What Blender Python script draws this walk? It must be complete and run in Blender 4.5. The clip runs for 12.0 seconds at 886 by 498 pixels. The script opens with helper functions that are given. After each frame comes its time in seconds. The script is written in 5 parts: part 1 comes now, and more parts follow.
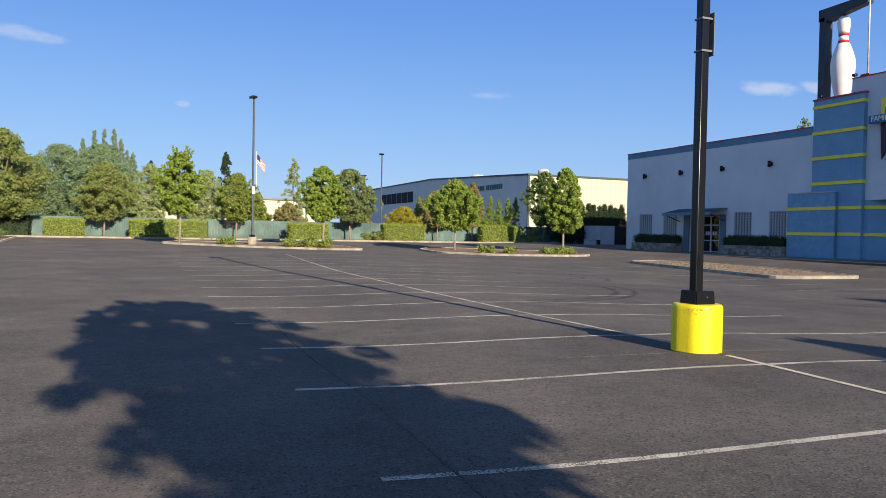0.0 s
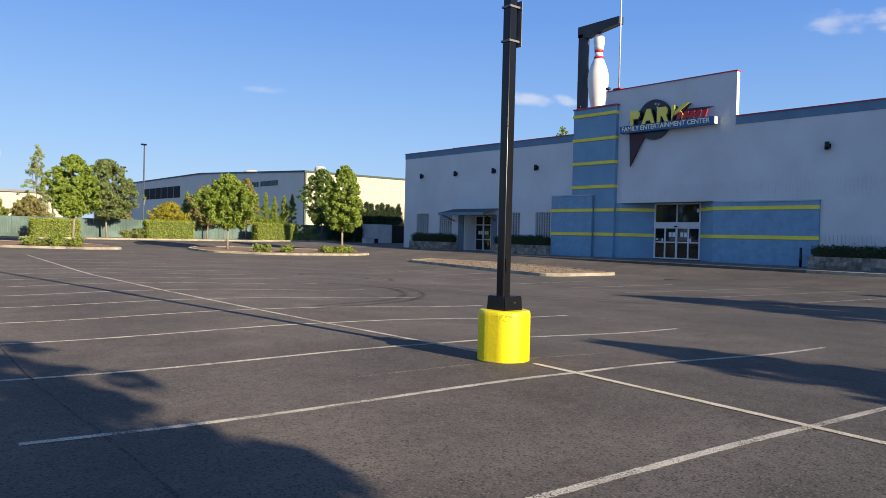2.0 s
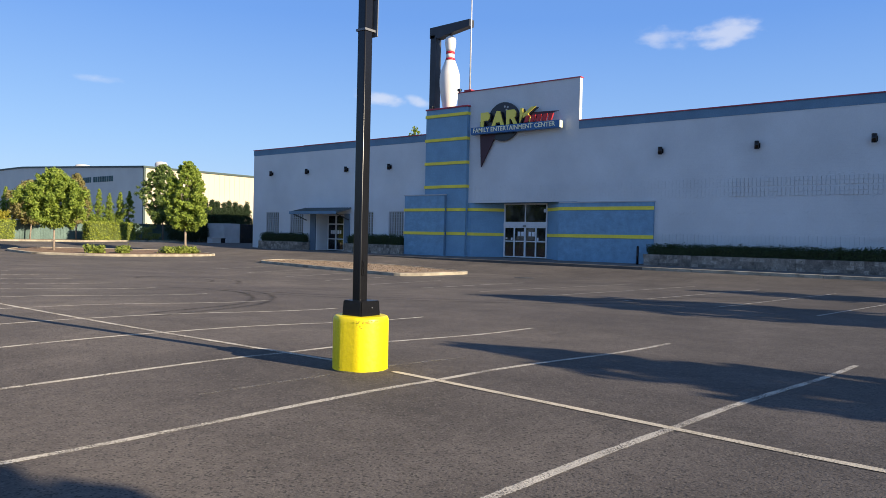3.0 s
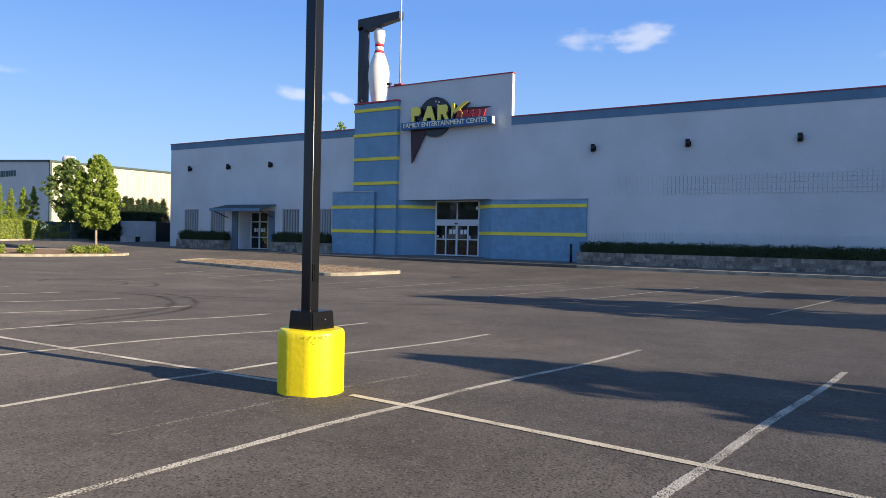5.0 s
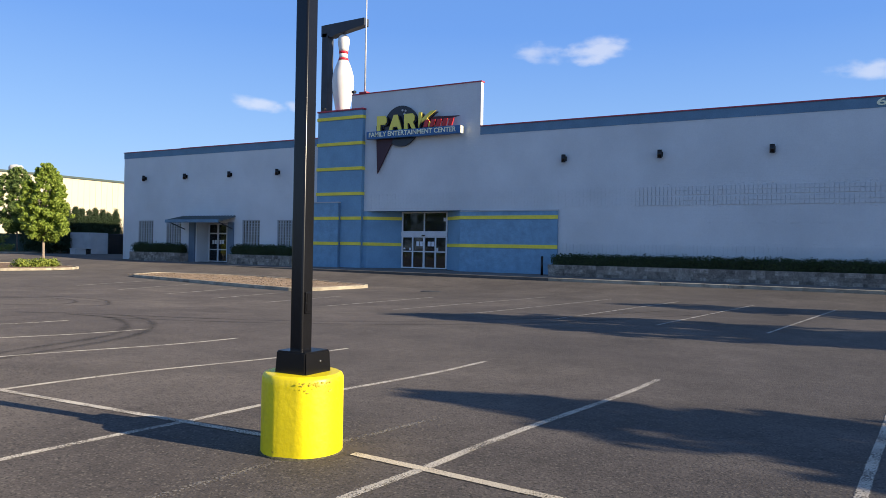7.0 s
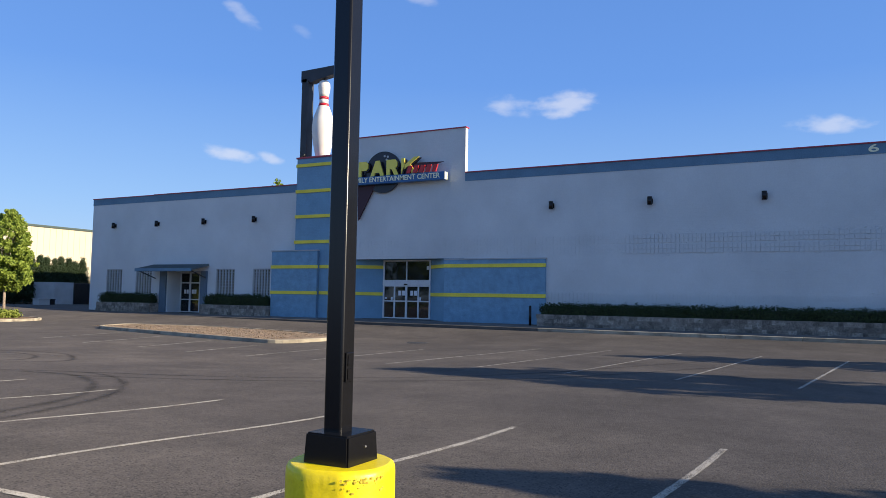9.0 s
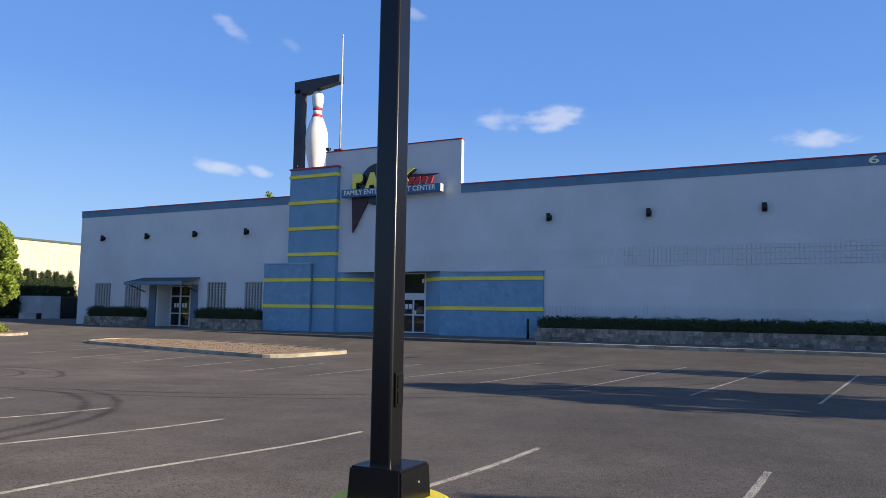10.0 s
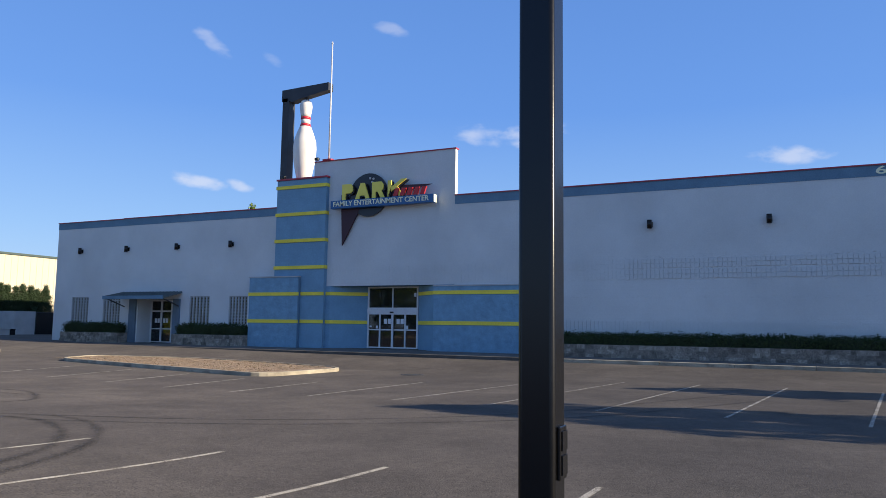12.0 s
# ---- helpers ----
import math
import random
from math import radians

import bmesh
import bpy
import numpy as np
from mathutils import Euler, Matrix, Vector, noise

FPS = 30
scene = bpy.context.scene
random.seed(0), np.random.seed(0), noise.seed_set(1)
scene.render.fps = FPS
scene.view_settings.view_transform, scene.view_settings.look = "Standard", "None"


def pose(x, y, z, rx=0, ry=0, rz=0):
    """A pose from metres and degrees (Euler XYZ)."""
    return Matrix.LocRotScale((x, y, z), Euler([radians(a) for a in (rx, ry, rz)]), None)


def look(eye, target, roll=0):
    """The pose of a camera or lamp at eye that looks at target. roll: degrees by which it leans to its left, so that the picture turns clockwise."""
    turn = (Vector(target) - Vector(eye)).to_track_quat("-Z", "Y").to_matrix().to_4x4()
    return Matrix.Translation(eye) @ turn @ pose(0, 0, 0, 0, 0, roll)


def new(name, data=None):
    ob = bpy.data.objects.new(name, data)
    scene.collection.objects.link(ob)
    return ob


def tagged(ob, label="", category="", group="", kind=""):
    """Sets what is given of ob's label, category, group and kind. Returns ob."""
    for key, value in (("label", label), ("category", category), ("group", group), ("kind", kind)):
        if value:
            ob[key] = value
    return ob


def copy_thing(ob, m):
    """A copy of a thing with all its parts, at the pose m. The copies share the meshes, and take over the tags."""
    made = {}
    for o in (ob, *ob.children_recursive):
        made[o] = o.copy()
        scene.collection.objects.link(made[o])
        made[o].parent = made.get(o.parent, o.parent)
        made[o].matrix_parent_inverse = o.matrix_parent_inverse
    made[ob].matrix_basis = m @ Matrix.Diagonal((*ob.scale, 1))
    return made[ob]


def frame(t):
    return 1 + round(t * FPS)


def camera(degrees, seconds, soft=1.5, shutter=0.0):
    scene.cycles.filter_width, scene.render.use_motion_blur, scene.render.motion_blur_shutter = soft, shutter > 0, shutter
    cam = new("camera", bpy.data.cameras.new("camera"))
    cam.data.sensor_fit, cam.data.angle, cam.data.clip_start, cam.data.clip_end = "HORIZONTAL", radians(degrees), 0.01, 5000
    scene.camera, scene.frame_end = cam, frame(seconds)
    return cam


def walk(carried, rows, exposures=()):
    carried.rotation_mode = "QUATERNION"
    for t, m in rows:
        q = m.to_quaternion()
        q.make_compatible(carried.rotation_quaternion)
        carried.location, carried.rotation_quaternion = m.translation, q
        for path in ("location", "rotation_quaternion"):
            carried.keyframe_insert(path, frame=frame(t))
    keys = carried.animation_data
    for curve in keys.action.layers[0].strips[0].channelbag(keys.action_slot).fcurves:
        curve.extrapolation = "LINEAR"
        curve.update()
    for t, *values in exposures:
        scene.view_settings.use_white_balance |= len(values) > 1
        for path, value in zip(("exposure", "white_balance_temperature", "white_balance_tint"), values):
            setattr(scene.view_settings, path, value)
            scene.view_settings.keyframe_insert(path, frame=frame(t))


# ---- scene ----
cam = camera(61.7, 12.0, soft=0.4)
PATH = [
    (0, (-0.499, -0.287, 1.534), (0.256, 1.565, 1.489), 1.1),
    (0.5, (-0.414, -0.03, 1.542), (0.426, 1.785, 1.498), 1.0),
    (1, (-0.263, 0.277, 1.519), (0.75, 2.002, 1.478), 1.1),
    (1.5, (-0.17, 0.572, 1.543), (0.889, 2.268, 1.501), 1.0),
    (2, (-0.143, 0.832, 1.56), (1.126, 2.377, 1.523), 1.4),
    (2.5, (0.048, 1.069, 1.525), (1.563, 2.375, 1.497), 1.4),
    (3, (0.172, 1.217, 1.58), (1.721, 2.483, 1.55), 1.3),
    (5, (0.874, 2.305, 1.574), (2.544, 3.405, 1.543), 1.2),
    (5.5, (1.042, 2.541, 1.581), (2.735, 3.605, 1.55), 1.2),
    (6, (1.322, 2.863, 1.59), (3.025, 3.911, 1.558), 1.2),
    (6.5, (1.487, 3.127, 1.63), (3.203, 4.153, 1.6), 1.2),
    (7, (1.627, 3.372, 1.656), (3.355, 4.379, 1.656), 1.1),
    (7.5, (1.924, 3.669, 1.624), (3.662, 4.657, 1.663), 1.0),
    (9.5, (2.633, 4.936, 1.617), (4.397, 5.865, 1.774), 1.0),
    (10, (2.808, 5.217, 1.606), (4.579, 6.132, 1.778), 0.9),
    (10.5, (3.043, 5.508, 1.616), (4.82, 6.407, 1.803), 0.9),
    (11, (3.225, 5.822, 1.623), (5.005, 6.712, 1.824), 0.9),
    (11.5, (3.405, 6.089, 1.629), (5.19, 6.967, 1.839), 0.8),
    (12, (3.676, 6.397, 1.612), (5.465, 7.265, 1.824), 0.8),
]
walk(cam, [(t, look(eye, target, roll)) for t, eye, target, roll in PATH], [(0.0, 0.53, 6450, 10), (1.5, 0.62, 6800, 10), (5.5, 0.85, 6900, 10), (9.5, 0.68, 6680, 10), (12.0, 0.70, 6720, 10)])
# ---------- world, sun ----------
SUN_SIDE = 0.100                            # the sun stands south, a touch east, low
SKY_GAIN = 5.7
SUN_EL = radians(19.5)
world = bpy.data.worlds.new("world")
scene.world = world
world.use_nodes = True
wn, wl = world.node_tree.nodes, world.node_tree.links
wn.clear()
w_out = wn.new("ShaderNodeOutputWorld")
w_bg = wn.new("ShaderNodeBackground")
w_sky = wn.new("ShaderNodeTexSky")
w_sky.sky_type = "NISHITA"
w_sky.sun_disc = False
w_sky.sun_elevation = SUN_EL
w_sky.sun_rotation = math.pi - SUN_SIDE
w_sky.air_density, w_sky.dust_density, w_sky.ozone_density = 1.0, 0.4, 2.0
w_bg.inputs["Strength"].default_value = 0.126


def cloud_mask(centre, up, across, tall, seed):
    """A soft wisp of cloud round a direction in the sky."""
    tc = wn.new("ShaderNodeTexCoord")
    nz = wn.new("ShaderNodeTexNoise")
    nz.inputs["Scale"].default_value = 34
    nz.inputs["Detail"].default_value = 6
    mp = wn.new("ShaderNodeMapping")
    mp.inputs["Location"].default_value = (seed, seed * 1.7, 0)
    mp.inputs["Scale"].default_value = (1, 1, 2.2)
    wl.new(tc.outputs["Generated"], mp.inputs["Vector"])
    wl.new(mp.outputs["Vector"], nz.inputs["Vector"])
    c = Vector(centre).normalized()
    side = c.cross(Vector((0, 0, 1))).normalized()
    top = side.cross(c)
    side, top = side * math.cos(up) + top * math.sin(up), top * math.cos(up) - side * math.sin(up)
    terms = []
    for axis, size in ((side, across), (top, tall)):
        d = wn.new("ShaderNodeVectorMath")
        d.operation = "DOT_PRODUCT"
        wl.new(tc.outputs["Generated"], d.inputs[0])
        d.inputs[1].default_value = axis
        m = wn.new("ShaderNodeMath")
        m.operation = "DIVIDE"
        wl.new(d.outputs["Value"], m.inputs[0])
        m.inputs[1].default_value = size
        p = wn.new("ShaderNodeMath")
        p.operation = "MULTIPLY"
        wl.new(m.outputs[0], p.inputs[0])
        wl.new(m.outputs[0], p.inputs[1])
        terms.append(p)
    ahead = wn.new("ShaderNodeVectorMath")
    ahead.operation = "DOT_PRODUCT"
    wl.new(tc.outputs["Generated"], ahead.inputs[0])
    ahead.inputs[1].default_value = c
    s = wn.new("ShaderNodeMath")
    s.operation = "ADD"
    wl.new(terms[0].outputs[0], s.inputs[0])
    wl.new(terms[1].outputs[0], s.inputs[1])
    n2 = wn.new("ShaderNodeMath")
    n2.operation = "MULTIPLY_ADD"
    wl.new(nz.outputs["Fac"], n2.inputs[0])
    n2.inputs[1].default_value = -2.6
    wl.new(s.outputs[0], n2.inputs[2])
    r = wn.new("ShaderNodeMapRange")
    r.inputs["From Min"].default_value = -0.2
    r.inputs["From Max"].default_value = -1.6
    r.interpolation_type = "SMOOTHSTEP"
    wl.new(n2.outputs[0], r.inputs["Value"])
    g = wn.new("ShaderNodeMath")
    g.operation = "GREATER_THAN"
    g.inputs[1].default_value = 0.5
    wl.new(ahead.outputs["Value"], g.inputs[0])
    o = wn.new("ShaderNodeMath")
    o.operation = "MULTIPLY"
    wl.new(r.outputs["Result"], o.inputs[0])
    wl.new(g.outputs[0], o.inputs[1])
    return o


# clear blue gradient of the summer sky laid over the sky model
sky_pos = wn.new("ShaderNodeTexCoord")
sky_sep = wn.new("ShaderNodeSeparateXYZ")
wl.new(sky_pos.outputs["Generated"], sky_sep.inputs["Vector"])
sky_ramp = wn.new("ShaderNodeValToRGB")
sky_ramp.color_ramp.elements[0].position, sky_ramp.color_ramp.elements[0].color = 0.0, (0.315, 0.50, 0.80, 1)
sky_ramp.color_ramp.elements[1].position, sky_ramp.color_ramp.elements[1].color = 1.0, (0.12, 0.20, 0.37, 1)
for at, c in ((0.12, (0.215, 0.415, 0.80, 1)), (0.28, (0.105, 0.28, 0.745, 1)), (0.45, (0.09, 0.24, 0.66, 1)), (0.7, (0.105, 0.205, 0.44, 1))):
    sky_ramp.color_ramp.elements.new(at).color = c
wl.new(sky_sep.outputs["Z"], sky_ramp.inputs["Fac"])
sky_gain = wn.new("ShaderNodeVectorMath")
sky_gain.operation = "SCALE"
sky_gain.inputs["Scale"].default_value = SKY_GAIN
wl.new(sky_ramp.outputs["Color"], sky_gain.inputs[0])
sky_mix = wn.new("ShaderNodeMix")
sky_mix.data_type = "RGBA"
sky_mix.inputs["Factor"].default_value = 0.85
wl.new(w_sky.outputs["Color"], sky_mix.inputs["A"])
wl.new(sky_gain.outputs["Vector"], sky_mix.inputs["B"])
sky_colour = sky_mix.outputs["Result"]
CLOUDS = [  # azimuth (degrees from +y to +x), elevation, half width, half height, strength, lean
    (66.9, 14.8, 0.042, 0.014, 0.4, -0.12), (71.2, 14.9, 0.042, 0.018, 0.5, 0.1), (89.7, 12.4, 0.048, 0.012, 0.45, -0.08),
    (45.5, 10.5, 0.036, 0.011, 0.5, -0.15), (48.4, 10.4, 0.020, 0.009, 0.45, -0.25), (46.2, 20.4, 0.032, 0.011, 0.28, -0.6), (50.6, 19.7, 0.016, 0.008, 0.14, -0.5),
    (25.8, 10.4, 0.032, 0.006, 0.3, 0.0), (-8.0, 12.5, 0.055, 0.010, 0.35, -0.05), (2.7, 8.9, 0.010, 0.005, 0.25, 0.0), (59.6, 22.5, 0.026, 0.009, 0.25, -0.2),
]
for i, (az, el, a, b, k, lean) in enumerate(CLOUDS):
    az, el = radians(az), radians(el)
    mask = cloud_mask((math.sin(az) * math.cos(el), math.cos(az) * math.cos(el), math.sin(el)), lean, a, b, 3.1 * i)
    f = wn.new("ShaderNodeMath")
    f.operation = "MULTIPLY"
    f.inputs[1].default_value = k
    wl.new(mask.outputs[0], f.inputs[0])
    mix = wn.new("ShaderNodeMix")
    mix.data_type = "RGBA"
    wl.new(f.outputs[0], mix.inputs["Factor"])
    wl.new(sky_colour, mix.inputs["A"])
    mix.inputs["B"].default_value = (4.3, 4.4, 4.8, 1)
    sky_colour = mix.outputs["Result"]
wl.new(sky_colour, w_bg.inputs["Color"])
wl.new(w_bg.outputs["Background"], w_out.inputs["Surface"])

sun = new("sun", bpy.data.lights.new("sun", "SUN"))
sun.data.energy, sun.data.angle, sun.data.color = 5.0, radians(0.4), (1.0, 0.87, 0.68)
sun.matrix_basis = look((0, 0, 60), (-SUN_SIDE * 10, 10, 60 - 10.04 * math.tan(SUN_EL)))


# ---------- materials ----------
def material(name, colour, rough=0.8, metal=0.0, grain=0.0, grain_size=0.02, stain=0.0, stain_size=1.0, bump=0.0, bump_size=0.02,
             second=None, random_by="", spec=0.5, courses=False, patch=None, patch_at=(0.5, 0.62), patch_size=1.0, mottle=()):
    """Principled material: colour varied by fine grain and broad stains, with relief; second/patch are other colours mixed in by noise."""
    m = bpy.data.materials.new(name)
    m.use_nodes = True
    n, l = m.node_tree.nodes, m.node_tree.links
    b = n["Principled BSDF"]
    b.inputs["Roughness"].default_value, b.inputs["Metallic"].default_value = rough, metal
    b.inputs["Specular IOR Level"].default_value = spec
    b.inputs["Diffuse Roughness"].default_value = 0.4 if rough > 0.8 else 0.0
    co = n.new("ShaderNodeTexCoord").outputs["Object"]

    def noise_at(size, detail=4):
        t = n.new("ShaderNodeTexNoise")
        t.inputs["Scale"].default_value, t.inputs["Detail"].default_value = 1 / size, detail
        l.new(co, t.inputs["Vector"])
        return t.outputs["Fac"]

    def ramp(value, lo, hi, out_lo, out_hi):
        r = n.new("ShaderNodeMapRange")
        l.new(value, r.inputs["Value"])
        for key, v in (("From Min", lo), ("From Max", hi), ("To Min", out_lo), ("To Max", out_hi)):
            r.inputs[key].default_value = v
        return r.outputs["Result"]

    def mixed(kind, fac, a, c):
        x = n.new("ShaderNodeMix")
        x.data_type, x.blend_type = "RGBA", kind
        for key, v in (("Factor", fac), ("A", a), ("B", c)):
            if isinstance(v, (int, float)):
                x.inputs[key].default_value = v
            elif isinstance(v, tuple):
                x.inputs[key].default_value = (*v, 1)
            else:
                l.new(v, x.inputs[key])
        return x.outputs["Result"]

    col = tuple(colour)
    if second:
        if random_by == "object":
            fac = n.new("ShaderNodeObjectInfo").outputs["Random"]
        elif random_by == "island":
            fac = n.new("ShaderNodeNewGeometry").outputs["Random Per Island"]
        else:
            fac = ramp(noise_at(stain_size, 5), 0.38, 0.62, 0, 1)
        col = mixed("MIX", fac, col, tuple(second))
    if patch:
        col = mixed("MIX", ramp(noise_at(patch_size, 6), *patch_at, 0, 1), col, tuple(patch))
    for amount, size, det in ((grain, grain_size, 2), (stain, stain_size, 5), *[(k, d, 4) for k, d in mottle]):
        if amount:
            v = n.new("ShaderNodeCombineColor")
            r = ramp(noise_at(size, det), 0.3, 0.7, 1 - amount, 1 + amount)
            for key in ("Red", "Green", "Blue"):
                l.new(r, v.inputs[key])
            col = mixed("MULTIPLY", 1.0, col, v.outputs["Color"])
    if isinstance(col, tuple):
        b.inputs["Base Color"].default_value = (*col, 1)
    else:
        l.new(col, b.inputs["Base Color"])
    last = None
    if courses:                      # shallow joints of painted block, on walls along y
        sw = n.new("ShaderNodeSeparateXYZ")
        cb = n.new("ShaderNodeCombineXYZ")
        l.new(co, sw.inputs["Vector"])
        l.new(sw.outputs["Y"], cb.inputs["X"])
        l.new(sw.outputs["Z"], cb.inputs["Y"])
        br = n.new("ShaderNodeTexBrick")
        for key, v in (("Scale", 1.0), ("Mortar Size", 0.009), ("Mortar Smooth", 0.3), ("Brick Width", 0.4), ("Row Height", 0.2)):
            br.inputs[key].default_value = v
        l.new(cb.outputs["Vector"], br.inputs["Vector"])
        last = n.new("ShaderNodeBump")
        last.invert = True
        last.inputs["Distance"].default_value = 0.006
        last.inputs["Strength"].default_value = 0.45
        l.new(br.outputs["Fac"], last.inputs["Height"])
        l.new(last.outputs["Normal"], b.inputs["Normal"])
    if bump:
        bp = n.new("ShaderNodeBump")
        if last:
            l.new(last.outputs["Normal"], bp.inputs["Normal"])
        bp.inputs["Strength"].default_value = 1.0
        bp.inputs["Distance"].default_value = bump
        l.new(noise_at(bump_size, 3), bp.inputs["Height"])
        l.new(bp.outputs["Normal"], b.inputs["Normal"])
    return m


def flecked(m, size, light, dark, share):
    """Scatters single light and dark stones over a material's colour."""
    n, l = m.node_tree.nodes, m.node_tree.links
    b = n["Principled BSDF"]
    src = b.inputs["Base Color"].links[0].from_socket
    co = n.new("ShaderNodeTexCoord").outputs["Object"]
    v = n.new("ShaderNodeTexVoronoi")
    v.inputs["Scale"].default_value = 1 / size
    l.new(co, v.inputs["Vector"])
    s = n.new("ShaderNodeSeparateColor")
    l.new(v.outputs["Color"], s.inputs["Color"])
    for key, limit, colour in (("Red", 1 - share, light), ("Green", 1 - 1.4 * share, dark)):
        g = n.new("ShaderNodeMath")
        g.operation = "GREATER_THAN"
        g.inputs[1].default_value = limit
        l.new(s.outputs[key], g.inputs[0])
        k = n.new("ShaderNodeMath")
        k.operation = "MULTIPLY"
        k.inputs[1].default_value = 0.85
        l.new(g.outputs[0], k.inputs[0])
        x = n.new("ShaderNodeMix")
        x.data_type = "RGBA"
        l.new(k.outputs[0], x.inputs["Factor"])
        l.new(src, x.inputs["A"])
        x.inputs["B"].default_value = (*colour, 1)
        src = x.outputs["Result"]
    l.new(src, b.inputs["Base Color"])


def thinned(m, size, cover, soft, edge, most=1.0, broad=0.0):
    """Lets a coat wear through: noise and the distance to the strip's edges decide where it is left."""
    n, l = m.node_tree.nodes, m.node_tree.links
    tc = n.new("ShaderNodeTexCoord")

    def math_node(kind, *values):
        x = n.new("ShaderNodeMath")
        x.operation = kind
        for i, v in enumerate(values):
            if isinstance(v, (int, float)):
                x.inputs[i].default_value = v
            else:
                l.new(v, x.inputs[i])
        return x.outputs[0]

    def grains(s, detail):
        t = n.new("ShaderNodeTexNoise")
        t.inputs["Scale"].default_value, t.inputs["Detail"].default_value = 1 / s, detail
        l.new(tc.outputs["Object"], t.inputs["Vector"])
        return t.outputs["Fac"]

    s = n.new("ShaderNodeSeparateXYZ")
    l.new(tc.outputs["UV"], s.inputs["Vector"])
    from_edge = math_node("SUBTRACT", 0.5, math_node("ABSOLUTE", math_node("SUBTRACT", s.outputs["X"], 0.5)))
    rim = math_node("MULTIPLY", math_node("SUBTRACT", 1.0, math_node("MINIMUM", 1.0, math_node("DIVIDE", from_edge, edge))), 0.32)
    value = math_node("SUBTRACT", grains(size, 3), rim)
    if broad:
        value = math_node("ADD", value, math_node("MULTIPLY", math_node("SUBTRACT", grains(broad, 2), 0.5), 0.5))
    r = n.new("ShaderNodeMapRange")
    l.new(value, r.inputs["Value"])
    r.inputs["From Min"].default_value = cover - soft
    r.inputs["From Max"].default_value = cover + soft
    r.inputs["To Max"].default_value = most
    l.new(r.outputs["Result"], n["Principled BSDF"].inputs["Alpha"])


ASPHALT = material("asphalt", (0.079, 0.0685, 0.0628), 0.9, grain=0.18, grain_size=0.018, stain=0.2, stain_size=2.2, bump=0.0065, bump_size=0.022, mottle=((0.13, 0.13), (0.15, 0.8)),
                   patch=(0.110, 0.095, 0.084), patch_size=5.0, patch_at=(0.42, 0.68), spec=0.3)
flecked(ASPHALT, 0.015, (0.13, 0.115, 0.10), (0.036, 0.033, 0.031), 0.09)
LINE = material("worn_line_paint", (0.43, 0.395, 0.34), 0.85, grain=0.25, grain_size=0.012, stain=0.15, stain_size=0.3, bump=0.007, bump_size=0.016)
thinned(LINE, 0.013, 0.42, 0.08, 0.14, broad=0.35)
LINE_CREAM = material("cream_line_paint", (0.50, 0.44, 0.345), 0.85, grain=0.2, grain_size=0.012, stain=0.12, stain_size=0.3, bump=0.005, bump_size=0.016)
thinned(LINE_CREAM, 0.013, 0.36, 0.08, 0.12, broad=0.35)
LINE_FAINT = material("faded_line_paint", (0.36, 0.34, 0.305), 0.85, grain=0.3, grain_size=0.02, stain=0.2, stain_size=0.6, bump=0.006, bump_size=0.016)
thinned(LINE_FAINT, 0.02, 0.42, 0.10, 0.16, broad=0.5)
LINE_GHOST = material("scrubbed_line_paint", (0.21, 0.19, 0.165), 0.85, grain=0.3, grain_size=0.03, bump=0.008, bump_size=0.016)
thinned(LINE_GHOST, 0.02, 0.50, 0.10, 0.35, most=0.8, broad=0.3)
SEAM = material("tar_seam", (0.045, 0.042, 0.042), 0.75, grain=0.3, grain_size=0.05, bump=0.004, bump_size=0.03)
thinned(SEAM, 0.03, 0.42, 0.1, 0.3, 0.7, 0.4)
SKID = material("tyre_rubber_mark", (0.022, 0.021, 0.021), 0.85, grain=0.4, grain_size=0.02, bump=0.012, bump_size=0.016)
thinned(SKID, 0.03, 0.42, 0.22, 0.5, 0.48, 0.9)
KERB_OLD = material("grimy_kerb_concrete", (0.10, 0.092, 0.082), 0.9, grain=0.2, grain_size=0.03, stain=0.35, stain_size=0.9, bump=0.005, bump_size=0.02)
CONCRETE = material("kerb_concrete", (0.38, 0.335, 0.255), 0.9, grain=0.2, grain_size=0.03, stain=0.35, stain_size=0.7, patch=(0.16, 0.135, 0.105), patch_size=0.5, patch_at=(0.56, 0.72), bump=0.004, bump_size=0.02)
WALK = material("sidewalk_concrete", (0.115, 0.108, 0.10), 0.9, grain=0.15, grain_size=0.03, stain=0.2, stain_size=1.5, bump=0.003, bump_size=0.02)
MULCH = material("dry_bark_and_grass", (0.31, 0.215, 0.15), 0.95, grain=0.5, grain_size=0.05, second=(0.17, 0.125, 0.085), stain_size=0.5, bump=0.02, bump_size=0.05)
flecked(MULCH, 0.045, (0.46, 0.37, 0.26), (0.13, 0.09, 0.06), 0.12)
SOIL = material("planting_soil", (0.17, 0.11, 0.07), 0.95, grain=0.5, grain_size=0.06, stain=0.3, stain_size=0.8, bump=0.05, bump_size=0.1)
WALL = material("painted_block_lilac", (0.66, 0.69, 0.70), 0.85, courses=True, grain=0.025, grain_size=0.06, stain=0.08, stain_size=2.5, bump=0.002, bump_size=0.05)
BAND = material("slate_blue_paint", (0.125, 0.235, 0.335), 0.8, courses=True, grain=0.08, grain_size=0.05, stain=0.1, stain_size=1.0, bump=0.003, bump_size=0.05)
BLUE = material("bright_blue_paint", (0.178, 0.342, 0.48), 0.8, courses=True, grain=0.04, grain_size=0.09, stain=0.08, stain_size=0.9, bump=0.008, bump_size=0.12)
